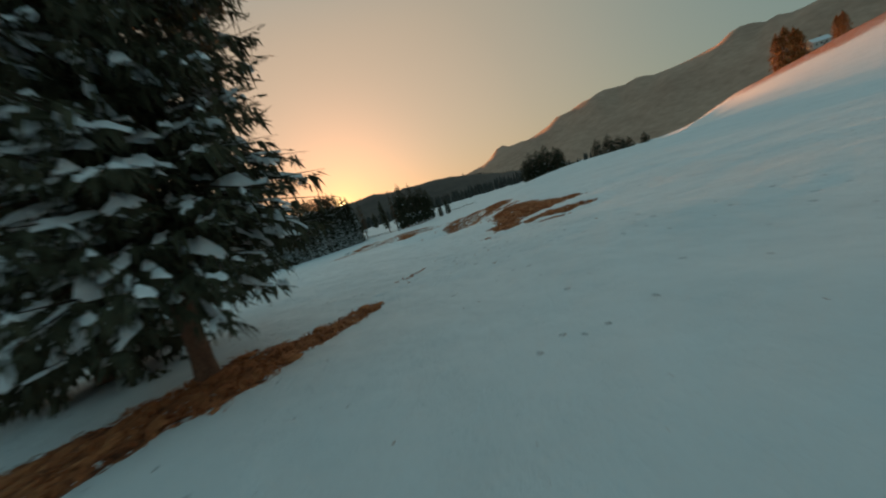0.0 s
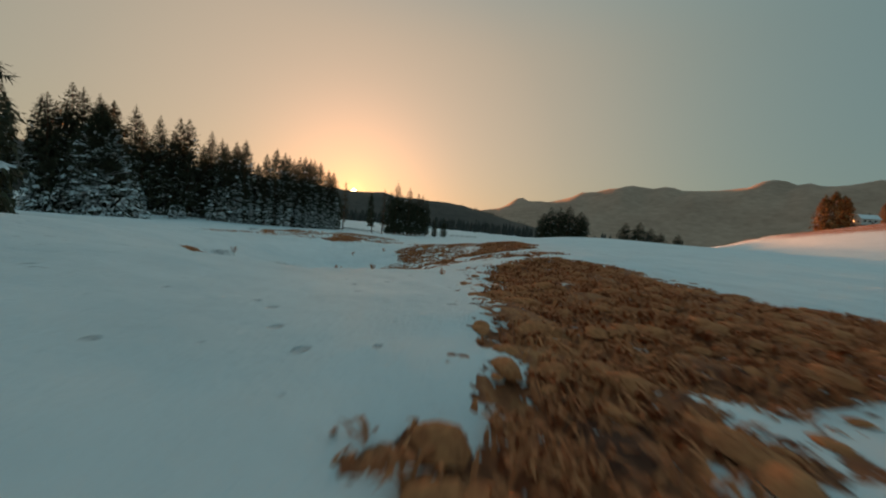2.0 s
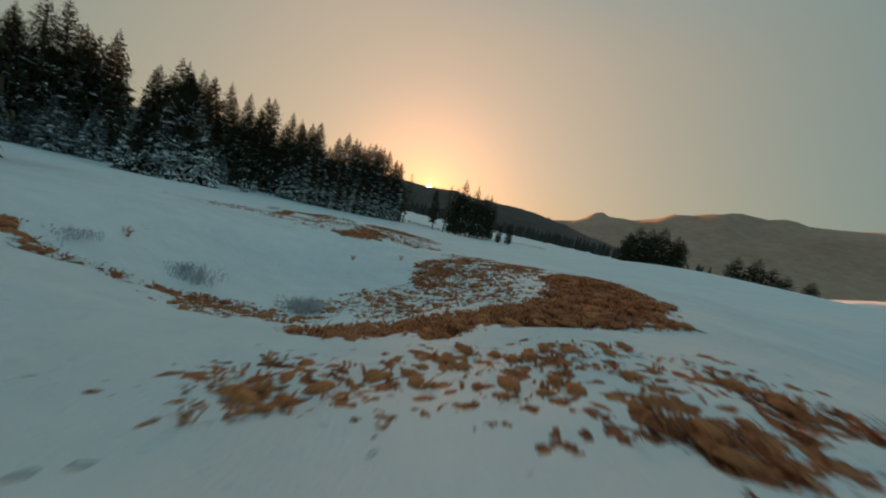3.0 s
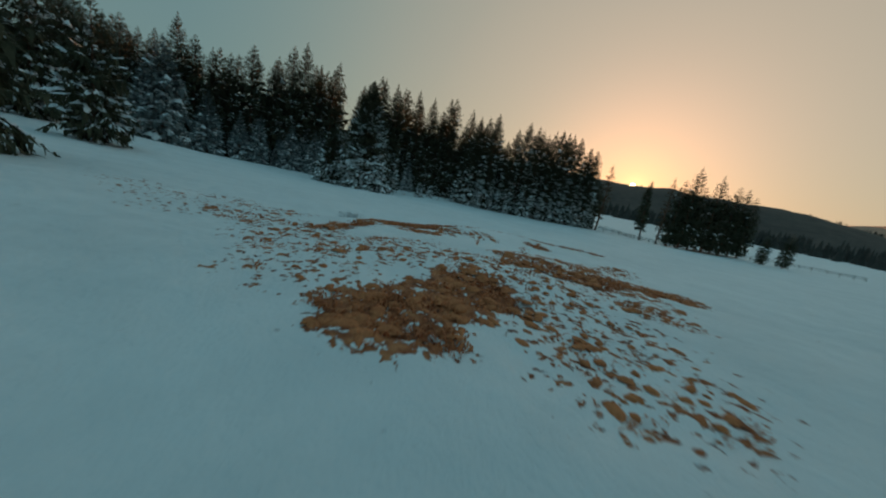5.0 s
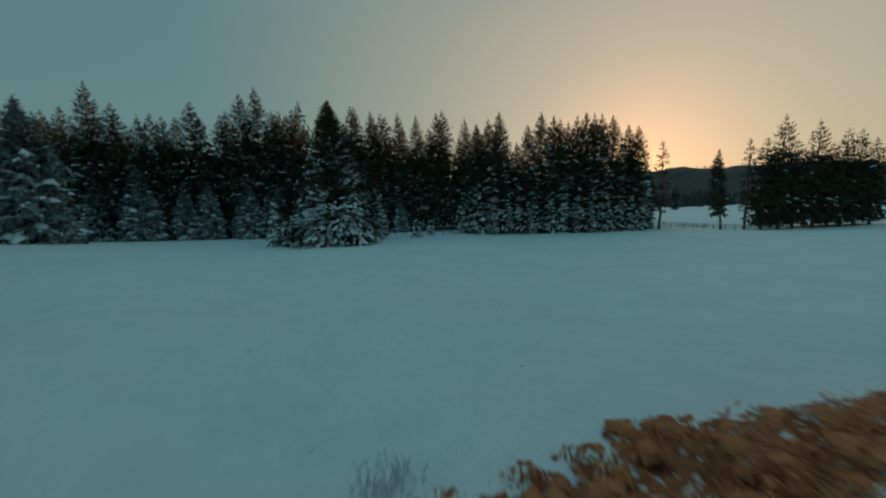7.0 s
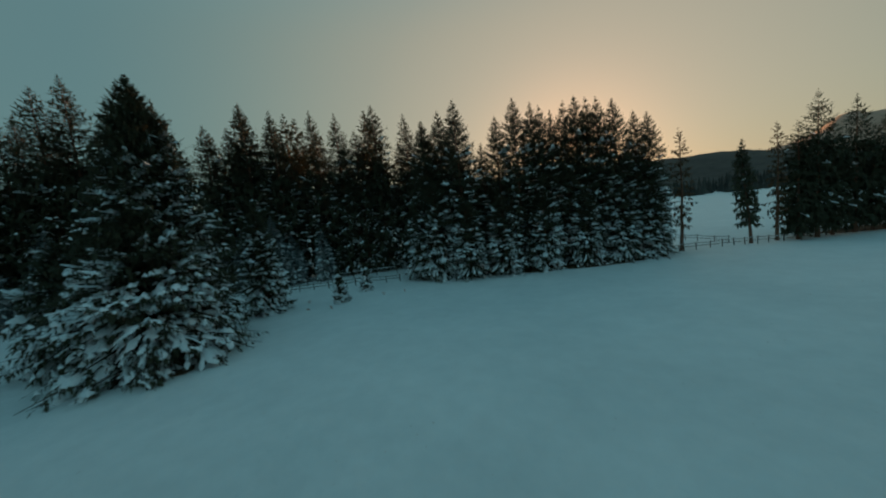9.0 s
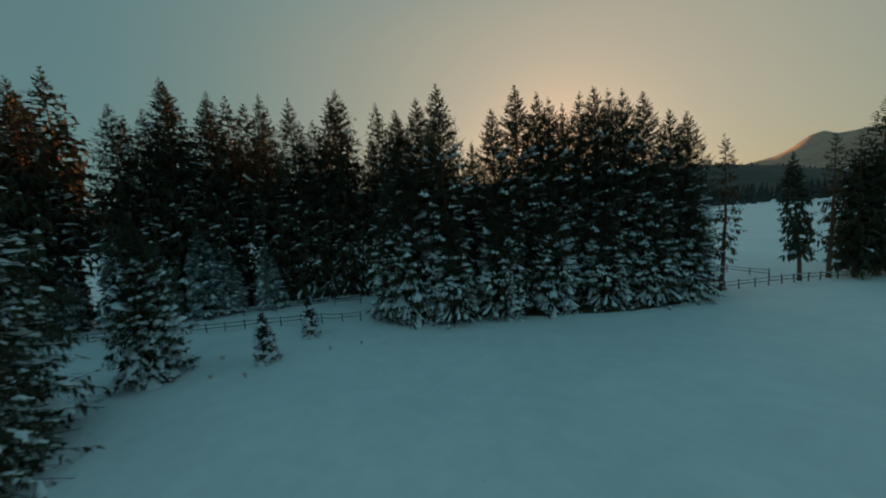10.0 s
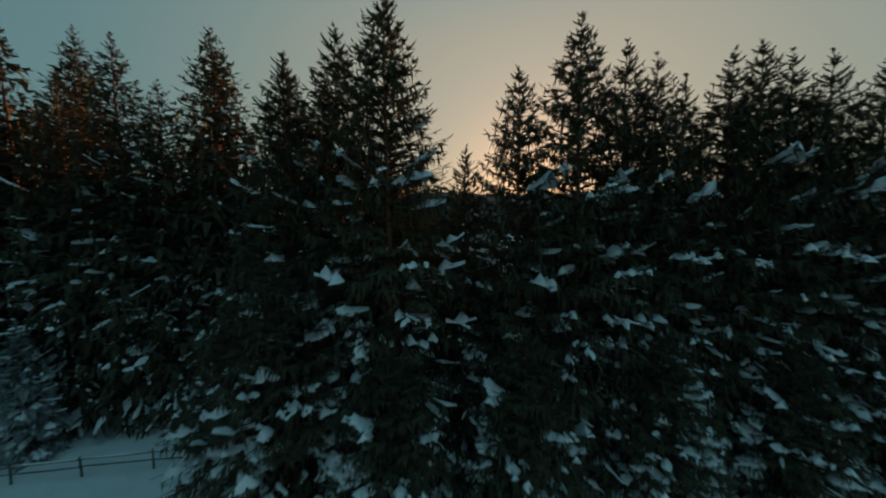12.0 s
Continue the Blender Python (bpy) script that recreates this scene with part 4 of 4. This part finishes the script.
for k, (x, y, n, h) in enumerate(((-3.1, 42.6, 130, 0.40), (-3.7, 42.9, 110, 0.34), (-7.2, 42.0, 120, 0.34), (-7.9, 42.2, 90, 0.3), (-10.2, 40.3, 60, 0.3), (-21.4, 61.6, 90, 0.3), (-24.6, 66.0, 60, 0.3), (-24.1, 70.3, 70, 0.35))):
    stalks(x, y, n, h, 40 + k, "grey leafless shrub rimed with frost in the hollow", "frosted_shrub", M_shrub)
for k, (x, y, h) in enumerate(((0.7, 35.2, 0.2), (-0.2, 33.8, 0.2), (-10.4, 41.9, 0.42), (-1.6, 34.4, 0.2), (-14.6, 65.4, 0.35), (-13.0, 67.5, 0.4), (-3.6, 52.0, 0.3), (-5.8, 50.2, 0.3), (2.2, 32.2, 0.18), (-72.2, 107.6, 0.4), (-76.8, 111.0, 0.45), (-70.4, 114.2, 0.4), (-74.8, 106.0, 0.35), (-68.8, 116.6, 0.4), (-78.4, 108.2, 0.4))):
    stalks(x, y, 9, h, 60 + k, "few dry stalks standing in the snow")

# ---- white house on the sunny slope ----
def house(x, y, turn):
    h = empty("white_house", pose(x, y, at_land(x, y, 0.3), 0, 0, turn), "small white gabled house with a snowy roof", "house")
    L, W, H, R = 5.2, 3.9, 4.4, 3.0
    b = Build()
    b.add([Vector(v) for v in ((-L, -W, 0), (L, -W, 0), (L, W, 0), (-L, W, 0), (-L, -W, H), (L, -W, H), (L, W, H), (-L, W, H), (-L, 0, H + R), (L, 0, H + R))],
          [(0, 1, 5, 4), (2, 3, 7, 6), (1, 2, 6, 9, 5), (3, 0, 4, 8, 7), (0, 3, 2, 1)])
    b.make("wall", M_wall, h, smooth=False)
    for sgn in (-1, 1):
        b = Build()
        n = Vector((0, sgn * R, W)).normalized()
        e = [Vector((-L - 0.5, 0, H + R + 0.05)), Vector((L + 0.5, 0, H + R + 0.05)), Vector((L + 0.5, sgn * (W + 0.6), H - 0.42)), Vector((-L - 0.5, sgn * (W + 0.6), H - 0.42))]
        b.add(e + [v + n * 0.32 for v in e], [(0, 1, 2, 3), (7, 6, 5, 4), (0, 4, 5, 1), (1, 5, 6, 2), (2, 6, 7, 3), (3, 7, 4, 0)])
        b.make("roof", M_snow, h, "roof slope under thick snow", smooth=False)
    b = Build()
    b.box((1.8, 0.6, H + R + 0.5), (0.35, 0.35, 0.9))
    b.make("chimney", M_bark, h, smooth=False)
    for k in (-3.2, -0.6, 2.6):
        b = Build()
        b.box((k, -W - 0.02, 2.6), (0.5, 0.05, 0.7))
        b.make("window", M_pane, h, smooth=False)
    for k in (-1.5, 1.5):
        b = Build()
        b.box((-L - 0.02, k, 2.6), (0.05, 0.45, 0.65))
        b.make("window", M_pane, h, smooth=False)
    b = Build()
    b.box((1.1, -W - 0.02, 1.2), (0.5, 0.05, 1.05))
    b.make("door", M_door, h, smooth=False)
    return h


house(301, 275, -15)
KINDS["larch_far"] = (dict(h=19, r=4.6, zb=1.5, seed=35, whorl=0.9, per=7, twigs=12, size=1.1, snow=0.0), "russet larch on the slope by the white house", "larches by the house", M_larch_sunlit)
for x, y, h, kind in ((281, 285, 27, "larch_far"), (285, 282, 29, "larch_far"), (291, 281, 24, "larch_far"), (296, 283, 22, "larch_far"), (300, 290, 26, "wood_b"), (345, 300, 18, "larch_far"), (357, 306, 20, "larch_far")):
    plant(kind, x, y, h, 1.25)

# ---- far woods as joined small spruces ----
def far_wood(name, label, places, seed):
    rng = random.Random(seed)
    b = Build()
    for x, y, z, h in places:
        n, r = 6, h * rng.uniform(0.16, 0.24)
        t = rng.uniform(0, 6.283)
        vs, fs = [], []
        for lo, hi, rr in ((0.05, 0.55, 1.0), (0.38, 0.8, 0.66), (0.66, 1.0, 0.36)):
            q = len(vs)
            vs += [Vector((x + math.cos(t + 6.283 * j / n) * r * rr * rng.uniform(0.7, 1.2), y + math.sin(t + 6.283 * j / n) * r * rr * rng.uniform(0.7, 1.2), z + h * (lo + rng.uniform(-0.05, 0.05)))) for j in range(n)]
            vs.append(Vector((x, y, z + h * hi)))
            fs += [(q + j, q + (j + 1) % n, q + n) for j in range(n)]
        b.add(vs, fs)
    return tagged(b.make(name, M_forest, smooth=False), label, "woods", kind="stuff")


rng = random.Random(77)
spots = []
for _ in range(700):  # wood edge at the foot of the near hill
    a, d = rng.uniform(-60, 16), rng.uniform(470, 640)
    spots.append((math.sin(radians(a)) * d, math.cos(radians(a)) * d, -6, rng.uniform(12, 20)))
for _ in range(500):  # crest of the near hill
    a = rng.uniform(-60, 12)
    c = math.tan(radians(np.interp(a, [p[0] for p in NEAR_CREST], [p[1] for p in NEAR_CREST]))) * 1032
    spots.append((math.sin(radians(a)) * 1020, math.cos(radians(a)) * 1020, c - 6, rng.uniform(7, 13)))
far_wood("far_woods", "dark spruce woods beyond the far pasture", spots, 3)
spots = [(rng.uniform(-10, 130), rng.uniform(225, 330), 0, rng.uniform(6, 13)) for _ in range(90)]
far_wood("hedge_woods", "scattered dark trees along the far pasture", [(x, y, at_land(x, y), h) for x, y, _, h in spots if 0.28 < x / y < 0.62], 4)
